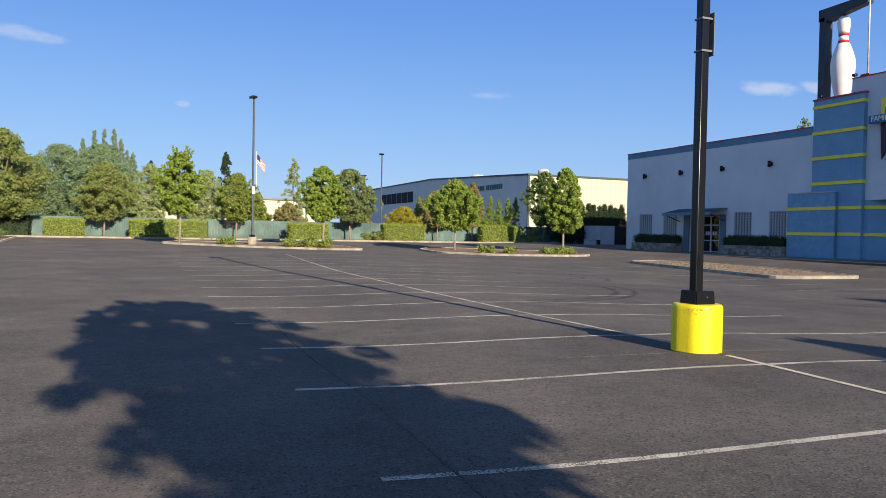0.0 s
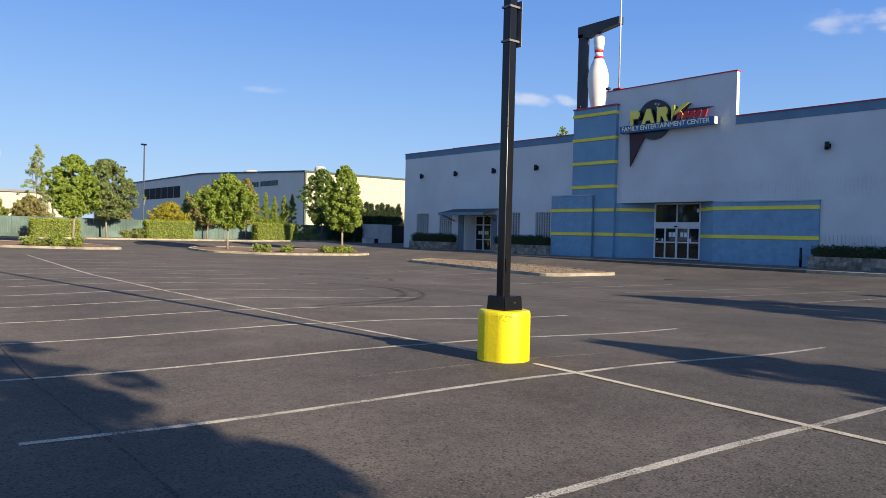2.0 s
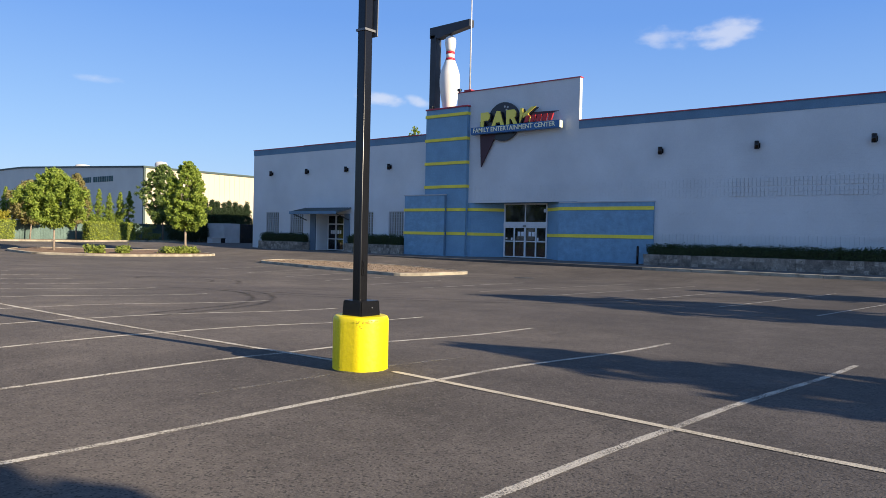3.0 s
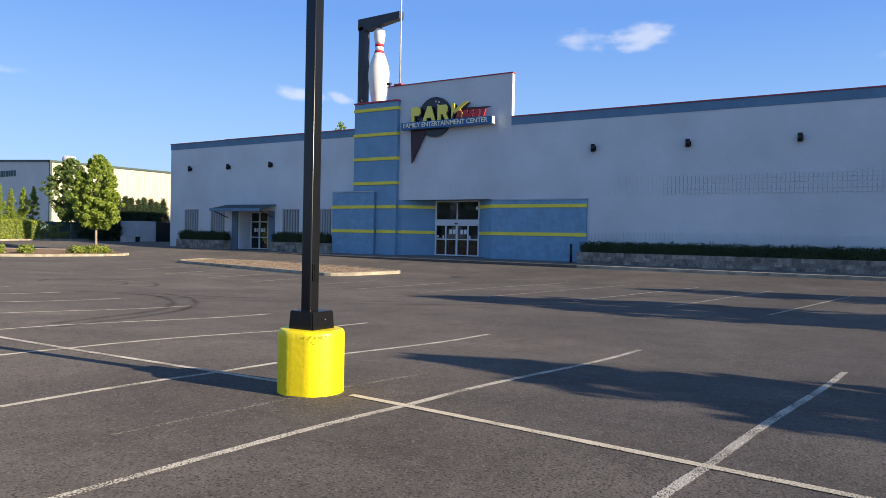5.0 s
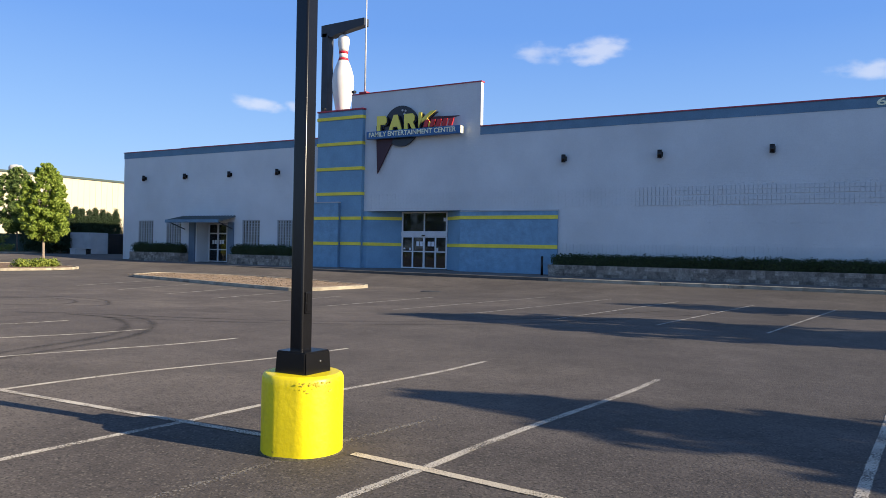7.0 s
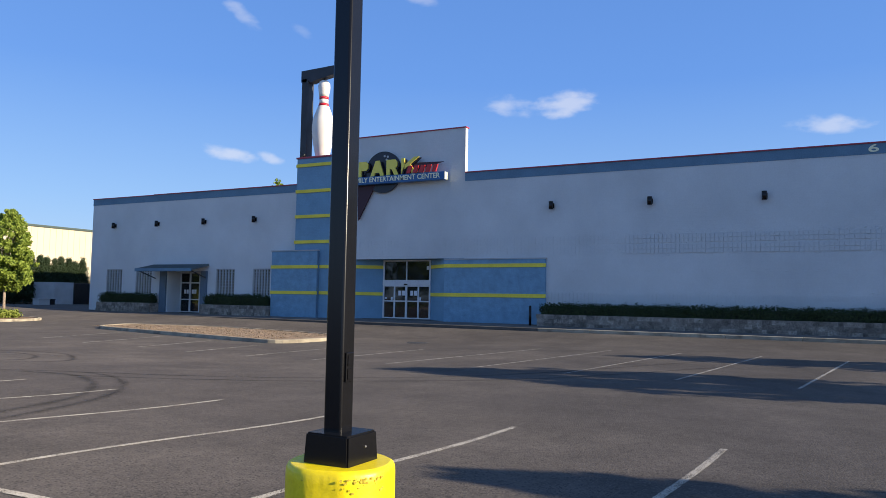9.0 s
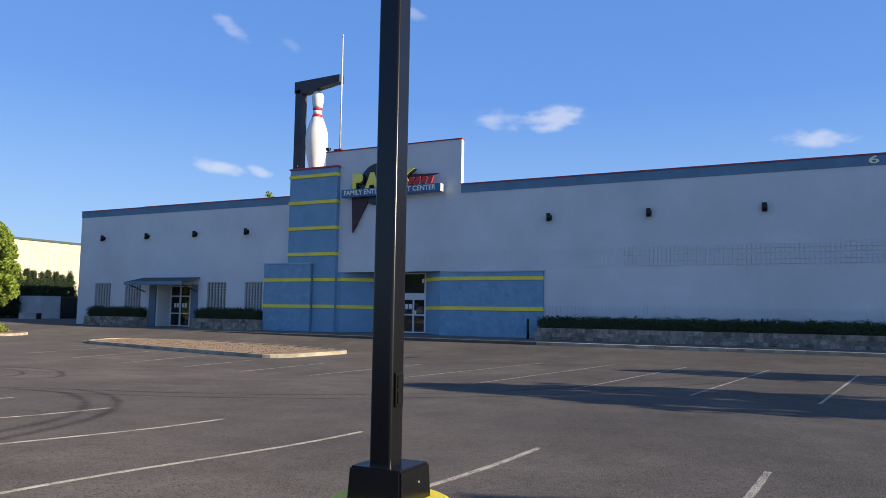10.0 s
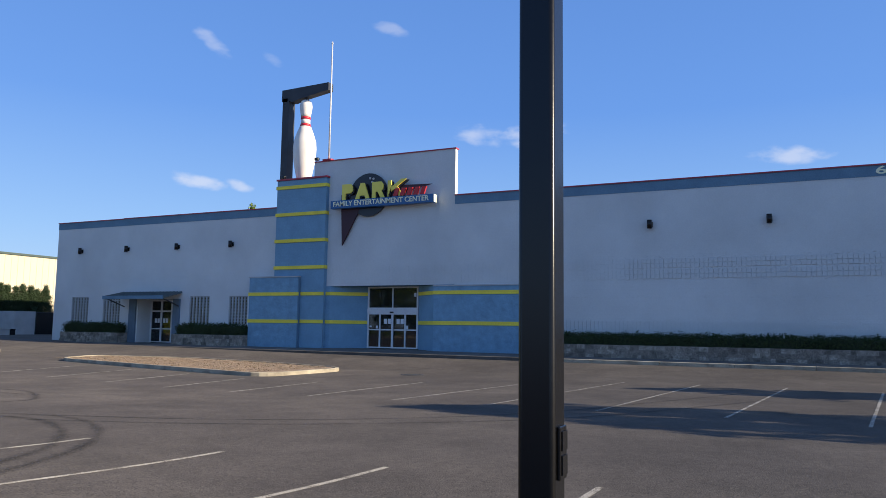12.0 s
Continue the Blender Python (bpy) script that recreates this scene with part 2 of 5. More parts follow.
BLUE_ROUGH = material("rough_blue_plaster", (0.178, 0.342, 0.48), 0.8, grain=0.05, grain_size=0.07, stain=0.09, stain_size=0.6, bump=0.05, bump_size=0.28, mottle=((0.05, 0.3),))
PILASTER = material("dull_blue_grey_paint", (0.13, 0.19, 0.25), 0.8, stain=0.1, stain_size=0.6)
YELLOW = material("stripe_yellow_paint", (0.90, 0.74, 0.085), 0.7, grain=0.06, grain_size=0.05, stain=0.08, stain_size=0.7)
BASE_YELLOW = material("glossy_safety_yellow", (0.90, 0.71, 0.01), 0.42, grain=0.05, grain_size=0.03, stain=0.05, stain_size=0.3, bump=0.003, bump_size=0.05,
                       patch=(0.45, 0.30, 0.02), patch_size=0.04, patch_at=(0.70, 0.75))
DIRT = material("base_dirt", (0.085, 0.078, 0.04), 0.95, grain=0.5, grain_size=0.02, bump=0.006, bump_size=0.02)
RED = material("dark_red_coping", (0.40, 0.035, 0.06), 0.5, stain=0.15, stain_size=1.0)
BLACK = material("black_powder_coat", (0.007, 0.007, 0.008), 0.24, spec=0.38, grain=0.2, grain_size=0.01, bump=0.0002, bump_size=0.02, stain=0.2, stain_size=0.4)
DARK_STEEL = material("weathered_dark_steel", (0.03, 0.035, 0.045), 0.55, stain=0.3, stain_size=1.0)
STEEL = material("galvanised_steel", (0.62, 0.63, 0.65), 0.5, metal=0.15, stain=0.2, stain_size=0.3)
WHITE = material("white_gloss_enamel", (0.80, 0.77, 0.72), 0.35, stain=0.05, stain_size=0.6)
PIN_RED = material("red_enamel", (0.55, 0.02, 0.04), 0.4)
# black pole coat seen far off, sun's gloss put into a grey base colour
SUNLIT_COAT = material("sunlit_black_coat", (0.075, 0.085, 0.10), 0.4, stain=0.15, stain_size=0.8)
DULL_STEEL = material("dull_painted_steel", (0.16, 0.165, 0.175), 0.5, stain=0.2, stain_size=0.3)
FRAME = material("white_aluminium", (0.70, 0.72, 0.74), 0.45, stain=0.06, stain_size=0.4)
LATTICE = material("grey_lattice_paint", (0.42, 0.45, 0.46), 0.7, stain=0.1, stain_size=0.3)
STONE = material("planter_split_block", (0.38, 0.335, 0.28), 0.95, grain=0.45, grain_size=0.04, second=(0.17, 0.148, 0.125), random_by="object", bump=0.03, bump_size=0.05, stain=0.35, stain_size=0.25)
STONE_JOINT = material("planter_mortar", (0.24, 0.22, 0.20), 0.95, grain=0.2, grain_size=0.03)
MAROON = material("maroon_sign_paint", (0.045, 0.008, 0.018), 0.5)
BALL = material("sign_ball_black", (0.012, 0.012, 0.02), 0.3)
SIGN_BLUE = material("sign_blue", (0.02, 0.12, 0.30), 0.4)
SIGN_YELLOW = material("sign_yellow", (0.94, 0.78, 0.13), 0.5)
SIGN_RED = material("sign_red", (0.55, 0.03, 0.035), 0.5)
SIGN_WHITE = material("sign_white", (0.90, 0.88, 0.62), 0.5)
PAPER = material("paper_notice", (0.75, 0.77, 0.8), 0.8)
FENCE = material("green_slatted_fence", (0.085, 0.145, 0.128), 0.7, grain=0.15, grain_size=0.1, stain=0.25, stain_size=1.6, second=(0.11, 0.175, 0.155))
BARK = material("tree_bark", (0.30, 0.24, 0.19), 0.95, grain=0.3, grain_size=0.05, bump=0.02, bump_size=0.05)
CREAM = material("cream_metal_siding", (0.60, 0.53, 0.38), 0.6, stain=0.04, stain_size=3.0)
GREY_SIDING = material("pale_grey_siding", (0.66, 0.64, 0.57), 0.7, stain=0.05, stain_size=3.0)
GREEN_TRIM = material("dark_green_trim", (0.045, 0.075, 0.07), 0.6)
ROOFING = material("grey_roofing", (0.28, 0.27, 0.26), 0.9, stain=0.2, stain_size=2.0)
DARK_IN = material("dark_interior", (0.02, 0.02, 0.022), 0.9)
TEAL = material("teal_lettering", (0.02, 0.09, 0.085), 0.6)
# yellow-green panes; what they reflect is mixed into the olive base colour
BLOCK_GLASS = material("olive_reflecting_glass", (0.13, 0.135, 0.085), 0.25, stain=0.3, stain_size=0.2)
CANOPY = material("grey_green_metal", (0.105, 0.145, 0.16), 0.5, stain=0.12, stain_size=0.5)
PALE_BLOCK = material("pale_painted_block", (0.50, 0.50, 0.50), 0.85, stain=0.1, stain_size=0.8, bump=0.004, bump_size=0.05)
FLAG_RED = material("flag_red", (0.45, 0.03, 0.04), 0.8)
FLAG_WHITE = material("flag_white", (0.75, 0.73, 0.70), 0.8)
FLAG_BLUE = material("flag_blue", (0.02, 0.035, 0.12), 0.8)


def leaf_material(name, a, c):
    m = material(name, a, 0.55, second=c, random_by="island", spec=0.3)
    n, l = m.node_tree.nodes, m.node_tree.links
    b = n["Principled BSDF"]
    t = n.new("ShaderNodeBsdfTranslucent")
    mix = n.new("ShaderNodeMixShader")
    mix.inputs["Fac"].default_value = 0.35
    src = b.inputs["Base Color"].links[0].from_socket
    l.new(src, t.inputs["Color"])
    l.new(b.outputs["BSDF"], mix.inputs[1])
    l.new(t.outputs["BSDF"], mix.inputs[2])
    l.new(mix.outputs["Shader"], n["Material Output"].inputs["Surface"])
    return m


LEAF = leaf_material("maple_leaves", (0.16, 0.24, 0.035), (0.36, 0.44, 0.08))
LEAF_YELLOW = leaf_material("yellowing_leaves", (0.16, 0.22, 0.04), (0.33, 0.37, 0.075))
LEAF_RUST = leaf_material("rusty_leaves", (0.31, 0.31, 0.10), (0.20, 0.28, 0.07))
LEAF_GREY = leaf_material("silvery_leaves", (0.17, 0.26, 0.13), (0.31, 0.39, 0.20))
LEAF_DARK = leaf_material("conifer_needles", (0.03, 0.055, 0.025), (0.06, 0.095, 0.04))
LEAF_HEDGE = leaf_material("box_hedge_leaves", (0.27, 0.33, 0.045), (0.46, 0.51, 0.09))
LEAF_MID = leaf_material("dull_green_leaves", (0.10, 0.165, 0.045), (0.22, 0.29, 0.08))
LEAF_GOLD = leaf_material("golden_leaves", (0.30, 0.29, 0.035), (0.52, 0.44, 0.06))
LEAF_RED = leaf_material("russet_leaves", (0.34, 0.26, 0.11), (0.27, 0.29, 0.10))
LEAF_PALE = leaf_material("pale_poplar_leaves", (0.26, 0.33, 0.12), (0.46, 0.50, 0.21))
LEAF_OLIVE = leaf_material("olive_leaves", (0.15, 0.20, 0.065), (0.29, 0.34, 0.13))
# evergreen leaves by the hall wall, shade included in their very dark green
LEAF_SHADE = leaf_material("shaded_evergreen_leaves", (0.025, 0.05, 0.018), (0.06, 0.09, 0.03))


def glass_material(name, tint):
    m = bpy.data.materials.new(name)
    m.use_nodes = True
    b = m.node_tree.nodes["Principled BSDF"]
    b.inputs["Base Color"].default_value = (*tint, 1)
    b.inputs["Roughness"].default_value = 0.03
    b.inputs["Transmission Weight"].default_value = 0.92
    b.inputs["IOR"].default_value = 1.5
    return m


GLASS = glass_material("tinted_glass", (0.16, 0.18, 0.19))


# ---------- building helpers ----------
PLACE = {}


def smooth(a, b, v):
    v = max(0.0, min(1.0, (v - a) / (b - a)))
    return v * v * (3 - 2 * v)


def level(x, y):
    """Height of the asphalt: a drainage dip before the hall, and a rise to its kerb and to the fence."""
    dip = -(0.05 + 0.14 * smooth(8, 22, y)) * smooth(12, 19, x) * (1 - smooth(52, 70, y))
    rise = (0.2 + 0.14 * smooth(8, 22, y)) * smooth(31, 37, x) * (1 - smooth(58, 75, y))
    north = 0.16 * smooth(24, 48, y) + 0.34 * smooth(45, 76, y)
    crown = 0.10 * smooth(1.8, 5.9, x) * (1 - smooth(6.6, 10.8, x)) * (1 - smooth(20, 45, y))
    return dip + rise + north + crown


def thing(name, label, category, at=(0, 0, 0), group="", kind=""):
    ob = new(name)
    ob.matrix_basis = Matrix.Translation(at)
    PLACE[ob.name] = Matrix.Translation(at)
    return tagged(ob, label, category, group, kind)


def mesh_of(name, bm, mat, flat=True):
    me = bpy.data.meshes.new(name)
    bm.to_mesh(me)
    bm.free()
    for m in (mat if isinstance(mat, (list, tuple)) else [mat]):
        me.materials.append(m)
    if not flat:
        for p in me.polygons:
            p.use_smooth = True
    return me


def part(name, bm, mat, parent, label="", flat=True):
    """One mesh, given in world metres, under a thing or a part."""
    me = bm if isinstance(bm, bpy.types.Mesh) else mesh_of(name, bm, mat, flat)
    ob = new(name, me)
    ob.parent = parent
    ob.matrix_parent_inverse = PLACE[parent.name].inverted()
    PLACE[ob.name] = Matrix()
    return tagged(ob, label)


def single(name, bm, mat, label, category, group="", kind="", flat=True):
    """A thing that is one mesh."""
    ob = new(name, mesh_of(name, bm, mat, flat))
    PLACE[ob.name] = Matrix()
    return tagged(ob, label, category, group, kind)


def box(bm, x0, x1, y0, y1, z0, z1, bevel=0.0, mat=0):
    vs = [bm.verts.new(p) for p in ((x0, y0, z0), (x1, y0, z0), (x1, y1, z0), (x0, y1, z0), (x0, y0, z1), (x1, y0, z1), (x1, y1, z1), (x0, y1, z1))]
    fs = [bm.faces.new([vs[i] for i in q]) for q in ((0, 3, 2, 1), (4, 5, 6, 7), (0, 1, 5, 4), (1, 2, 6, 5), (2, 3, 7, 6), (3, 0, 4, 7))]
    for f in fs:
        f.material_index = mat
    if bevel:
        es = list({e for f in fs for e in f.edges})
        bmesh.ops.bevel(bm, geom=es, offset=bevel, segments=2, affect="EDGES", profile=0.5)
    return vs


def boxes(*rows, bevel=0.0):
    bm = bmesh.new()
    for r in rows:
        box(bm, *r, bevel=bevel)
    return bm


def prism(bm, outline, direction, flip=False):
    """Extrudes a closed outline (list of points) along a vector."""
    d = Vector(direction)
    a = [bm.verts.new(p) for p in outline]
    b = [bm.verts.new(Vector(p) + d) for p in outline]
    n = len(a)
    faces = [bm.faces.new(a), bm.faces.new(list(reversed(b)))]
    for i in range(n):
        faces.append(bm.faces.new((a[i], b[i], b[(i + 1) % n], a[(i + 1) % n])))
    bmesh.ops.recalc_face_normals(bm, faces=faces)
    return faces


def tube(bm, p, q, r0, r1, sides=8, caps=True):
    p, q = Vector(p), Vector(q)
    d = (q - p).normalized()
    u = d.cross(Vector((0.3, 0.9, 0.1))).normalized() if abs(d.z) > 0.9 else d.cross(Vector((0, 0, 1))).normalized()
    v = d.cross(u)
    rings = []
    for c, r in ((p, r0), (q, r1)):
        rings.append([bm.verts.new(c + r * (math.cos(2 * math.pi * i / sides) * u + math.sin(2 * math.pi * i / sides) * v)) for i in range(sides)])
    fs = []
    for i in range(sides):
        fs.append(bm.faces.new((rings[0][i], rings[0][(i + 1) % sides], rings[1][(i + 1) % sides], rings[1][i])))
    if caps:
        fs.append(bm.faces.new(list(reversed(rings[0]))))
        fs.append(bm.faces.new(rings[1]))
    for f in fs:
        f.smooth = len(f.verts) == 4
    return fs


def lathe(bm, centre, profile, sides=32):
    """A turned body from (radius, height) pairs."""
    rings = []
    for r, z in profile:
        rings.append([bm.verts.new((centre[0] + r * math.cos(2 * math.pi * i / sides), centre[1] + r * math.sin(2 * math.pi * i / sides), centre[2] + z)) for i in range(sides)])
    for a, b in zip(rings, rings[1:]):
        for i in range(sides):
            bm.faces.new((a[i], a[(i + 1) % sides], b[(i + 1) % sides], b[i])).smooth = True
    bm.faces.new(list(reversed(rings[0])))
    bm.faces.new(rings[-1])


def holed(x0, x1, y0, y1, z0, z1, holes):
    """A wall slab along y with openings (y0, y1, z0, z1) cut right through it."""
    ys = sorted({y0, y1, *[v for h in holes for v in h[:2]]})
    zs = sorted({z0, z1, *[v for h in holes for v in h[2:]]})
    solid = {}
    for i in range(len(ys) - 1):
        for k in range(len(zs) - 1):
            my, mz = (ys[i] + ys[i + 1]) / 2, (zs[k] + zs[k + 1]) / 2
            solid[i, k] = not any(h[0] < my < h[1] and h[2] < mz < h[3] for h in holes)
    bm = bmesh.new()
    grid = {}

    def v(x, i, k):
        if (x, i, k) not in grid:
            grid[x, i, k] = bm.verts.new((x, ys[i], zs[k]))
        return grid[x, i, k]

    for (i, k), full in solid.items():
        if not full:
            continue
        bm.faces.new((v(x0, i, k), v(x0, i, k + 1), v(x0, i + 1, k + 1), v(x0, i + 1, k)))
        bm.faces.new((v(x1, i, k), v(x1, i + 1, k), v(x1, i + 1, k + 1), v(x1, i, k + 1)))
        for di, dk, e in ((-1, 0, ((i, k), (i, k + 1))), (1, 0, ((i + 1, k + 1), (i + 1, k))), (0, -1, ((i + 1, k), (i, k))), (0, 1, ((i, k + 1), (i + 1, k + 1)))):
            if not solid.get((i + di, k + dk), False):
                (a, b), (c, d) = e
                bm.faces.new((v(x0, a, b), v(x1, a, b), v(x1, c, d), v(x0, c, d)))
    bmesh.ops.recalc_face_normals(bm, faces=bm.faces[:])
    return bm


FACING = Matrix(((0, 0, -1, 0), (-1, 0, 0, 0), (0, 1, 0, 0), (0, 0, 0, 1)))   # text on a wall that faces -x


def words(text, y, z, x, size, width, thick):
    """Letters in the built-in font as a mesh, on a wall facing -x, starting at y, scaled to the given width."""
    cu = bpy.data.curves.new("words", "FONT")
    cu.body, cu.size, cu.extrude, cu.offset = text, size, thick / 2, 0.016 * size
    ob = bpy.data.objects.new("words", cu)
    me = bpy.data.meshes.new_from_object(ob)
    bpy.data.objects.remove(ob)
    xs = [v.co.x for v in me.vertices]
    k = width / (max(xs) - min(xs))
    me.transform(Matrix.Translation((x, y, z)) @ FACING @ Matrix.Diagonal((k, 1, 1, 1)) @ Matrix.Translation((-min(xs), 0, 0)))
    return me

# ---------- ground, lines, kerbs ----------
def spaced(fine, coarse):
    return sorted(set(fine) | set(coarse))


gx = spaced([round(-20 + 2 * i, 2) for i in range(60)] + [round(0.5 * i, 2) for i in range(90)], [-2500, -900, -300, -120, -60, -35, 130, 200, 400, 1000, 2500])
gy = spaced([round(-20 + 1.25 * i, 2) for i in range(90)], [-2500, -900, -300, -120, -60, -35, 110, 150, 250, 500, 1200, 2500])
bm = bmesh.new()
rows_of = [[bm.verts.new((x, y, level(x, y))) for y in gy] for x in gx]
for a, b in zip(rows_of, rows_of[1:]):
    for j in range(len(gy) - 1):
        bm.faces.new((a[j], b[j], b[j + 1], a[j + 1])).smooth = True
single("ground", bm, ASPHALT, "grey worn asphalt of the car park, with faint stains", "ground", kind="structure", flat=False)


def ribbon(points, width, lift=0.004):
    """A thin strip that follows the asphalt."""
    bm = bmesh.new()
    pairs = []
    for i, p in enumerate(points):
        a, b = points[max(0, i - 1)], points[min(len(points) - 1, i + 1)]
        d = Vector((b[0] - a[0], b[1] - a[1], 0)).normalized()
        s = Vector((-d.y, d.x, 0)) * width / 2
        q = Vector((p[0], p[1], 0))
        pairs.append([bm.verts.new((e.x, e.y, ground_z(e.x, e.y) + lift)) for e in (q + s, q - s)])
    for a, b in zip(pairs, pairs[1:]):
        bm.faces.new((a[0], a[1], b[1], b[0]))
    across = bm.loops.layers.uv.new("across")
    first = {pair[0] for pair in pairs}
    for f in bm.faces:
        for loop in f.loops:
            loop[across].uv = (0.0 if loop.vert in first else 1.0, 0.5)
    bmesh.ops.recalc_face_normals(bm, faces=bm.faces[:])
    for f in bm.faces:
        if f.normal.z < 0:
            f.normal_flip()
    return bm


def bisect(values, v):
    return max(0, min(len(values) - 2, int(np.searchsorted(values, v, side="right")) - 1))


def ground_z(x, y):
    """Height of the ground sheet as it is meshed."""
    i = bisect(gx, x)
    j = bisect(gy, y)
    u, v = (x - gx[i]) / (gx[i + 1] - gx[i]), (y - gy[j]) / (gy[j + 1] - gy[j])
    z = lambda a, b: level(gx[a], gy[b])
    return (1 - u) * ((1 - v) * z(i, j) + v * z(i, j + 1)) + u * ((1 - v) * z(i + 1, j) + v * z(i + 1, j + 1))


def line_between(a, b, n=12):
    return [(a[0] + (b[0] - a[0]) * i / n, a[1] + (b[1] - a[1]) * i / n) for i in range(n + 1)]


def paint(a, b, width, n=44, lift=0.006):
    single("parking_line", ribbon(line_between(a, b, n), width, lift), LINE_FAINT, "faded white painted stall line on asphalt", "road marking", "stall lines", "structure")


def bent(points, n=30):
    """Points along a gently bent line."""
    out = []
    for a, b in zip(points, points[1:]):
        out += line_between(a, b, n)[:-1]
    return out + [points[-1]]


def stripe(points, width=0.098, lift=0.004, n=30, mat=None):
    single("parking_line", ribbon(bent(points, n), width, lift), mat or LINE, "worn white painted stall line on asphalt", "road marking", "stall lines", "structure")


STALLS = [((0.9, -1.3), (5.86, -1.75), (11.3, -2.1)), ((0.9, 1.4), (5.92, 0.92), (11.33, 0.54)), ((0.89, 4.05), (5.97, 3.5), (11.33, 3.17)), ((0.88, 6.77), (6.13, 6.1), (11.44, 5.8)),
          ((0.94, 9.34), (6.16, 8.56), (11.46, 8.34)), ((0.92, 12.0), (6.05, 11.22), (11.33, 10.8)), ((0.92, 14.4), (6.02, 13.62), (11.2, 13.14)), ((0.9, 16.95), (5.96, 16.0), (11.13, 15.5))]
STALLS += [((0.92, 16.95 + 2.6 * i), (5.96, 16.05 + 2.55 * i), (11.15, 15.5 + 2.52 * i)) for i in range(1, 9)]
for row in STALLS:               # stalls on both sides of the spine line
    stripe(row)
stripe(((6.12, 6.74), (6.09, 6.1), (5.91, 3.5), (5.84, 2.5), (5.6, -8.0)), lift=0.0065, mat=LINE_CREAM)
stripe(((6.15, 7.62), (6.05, 9.64), (5.98, 11.2), (5.93, 13.4), (5.87, 18.6), (5.97, 25.2), (6.5, 33.0), (7.0, 41.0)), lift=0.0065, n=40)
for a, b in (((19.18, 5.38), (28.5, 4.4)), ((19.26, 7.82), (28.7, 6.9)), ((19.24, 10.34), (28.5, 9.37)), ((19.25, 12.85), (28.4, 11.75)), ((19.4, 15.35), (28.0, 14.2)), ((19.4, 17.85), (25.4, 17.6)),
             ((19.5, 20.4), (23.8, 20.6)), ((19.55, 22.95), (23.8, 23.6)), ((19.95, 25.8), (24.4, 26.7)), ((20.2, 28.8), (25.1, 30.2)), ((20.5, 31.9), (25.6, 33.5))):
    paint(a, b, 0.085)
stripe(((4.1, 7.34), (5.1, 7.15), (5.68, 7.06)), mat=LINE_GHOST, width=0.13)
stripe(((6.33, 7.03), (6.6, 6.98), (7.6, 6.84)), mat=LINE_GHOST, width=0.13)
# storm drain in the dip
bm = bmesh.new()
lathe(bm, (29.0, 19.9, ground_z(29.0, 19.9)), [(0.45, -0.05), (0.45, 0.008), (0.36, 0.01), (0.34, 0.002)], 24)
drain = thing("storm_drain", "round dark iron drain cover set in asphalt", "drain cover", (29.0, 19.9, 0))
part("ring", bm, DARK_STEEL, drain)
part("grate", boxes(*[(28.72, 29.28, 19.66 + 0.08 * i, 19.7 + 0.08 * i, ground_z(29, 19.9) - 0.02, ground_z(29, 19.9) + 0.012) for i in range(7)]), DARK_STEEL, drain)
single("paving_seam", ribbon([(1.32 + 0.03 * math.sin(i * 0.9) + 0.012 * i * 0.8, -2 + i * 0.9) for i in range(17)], 0.035, 0.004), SEAM, "dark tar-filled paving seam in the asphalt", "seam", kind="structure")

single("paving_seam", ribbon([(32.75 - 0.05 * i + 0.02 * math.sin(1.7 * i), 22.2 - 0.24 * i) for i in range(18)], 0.06, 0.004), SEAM, "dark crack in the asphalt beside the drain", "seam", kind="structure")


def rubber(points, width=0.17):
    """A tyre mark that curves through a few points."""
    ps = [Vector(p) for p in points]
    out = []
    for i in range(len(ps) - 1):
        p0, p1, p2, p3 = ps[max(0, i - 1)], ps[i], ps[i + 1], ps[min(len(ps) - 1, i + 2)]
        for k in range(8):
            t = k / 8
            out.append(0.5 * (2 * p1 + (p2 - p0) * t + (2 * p0 - 5 * p1 + 4 * p2 - p3) * t * t + (3 * p1 - p0 - 3 * p2 + p3) * t ** 3))
    single("skid_mark", ribbon([(q.x, q.y) for q in out], width * 1.1, 0.0075), SKID, "curved black tyre skid mark on asphalt", "skid mark", "skid marks", "structure")


rubber([(6.98, 13.25), (9.19, 14.18), (10.70, 15.05), (11.76, 16.11), (12.48, 17.52), (12.42, 18.92), (11.43, 20.70)], 0.24)
rubber([(7.18, 13.75), (9.70, 14.88), (10.70, 15.63), (11.46, 16.55), (12.10, 18.01), (11.93, 19.51)], 0.24)
rubber([(13.14, 21.72), (14.24, 21.34), (15.35, 22.55), (16.26, 24.36), (15.87, 26.06), (14.27, 26.14), (12.86, 24.92)], 0.22)
rubber([(12.44, 22.72), (13.85, 22.33), (15.06, 23.75), (15.16, 25.35), (13.26, 25.93)], 0.2)
rubber([(12.02, 18.11), (12.91, 15.82), (14.50, 13.44), (17.80, 10.38), (23.80, 7.25)], 0.18)
rubber([(12.62, 18.32), (13.61, 15.93), (15.41, 13.55), (18.80, 10.99), (25.81, 7.88)], 0.18)
rubber([(8.87, 29.67), (11.86, 26.71), (15.06, 25.15), (15.45, 22.95)], 0.18)


def rounded(points, r, n=5):
    """Rounds the corners of a closed outline."""
    out = []
    k = len(points)
    for i in range(k):
        p, a, b = Vector(points[i]), Vector(points[i - 1]), Vector(points[(i + 1) % k])
        u, v = (a - p), (b - p)
        d = min(r, u.length * 0.45, v.length * 0.45)
        s, e = p + u.normalized() * d, p + v.normalized() * d
        for j in range(n + 1):
            t = j / n
            out.append((1 - t) ** 2 * s + 2 * t * (1 - t) * p + t * t * e)
    return out


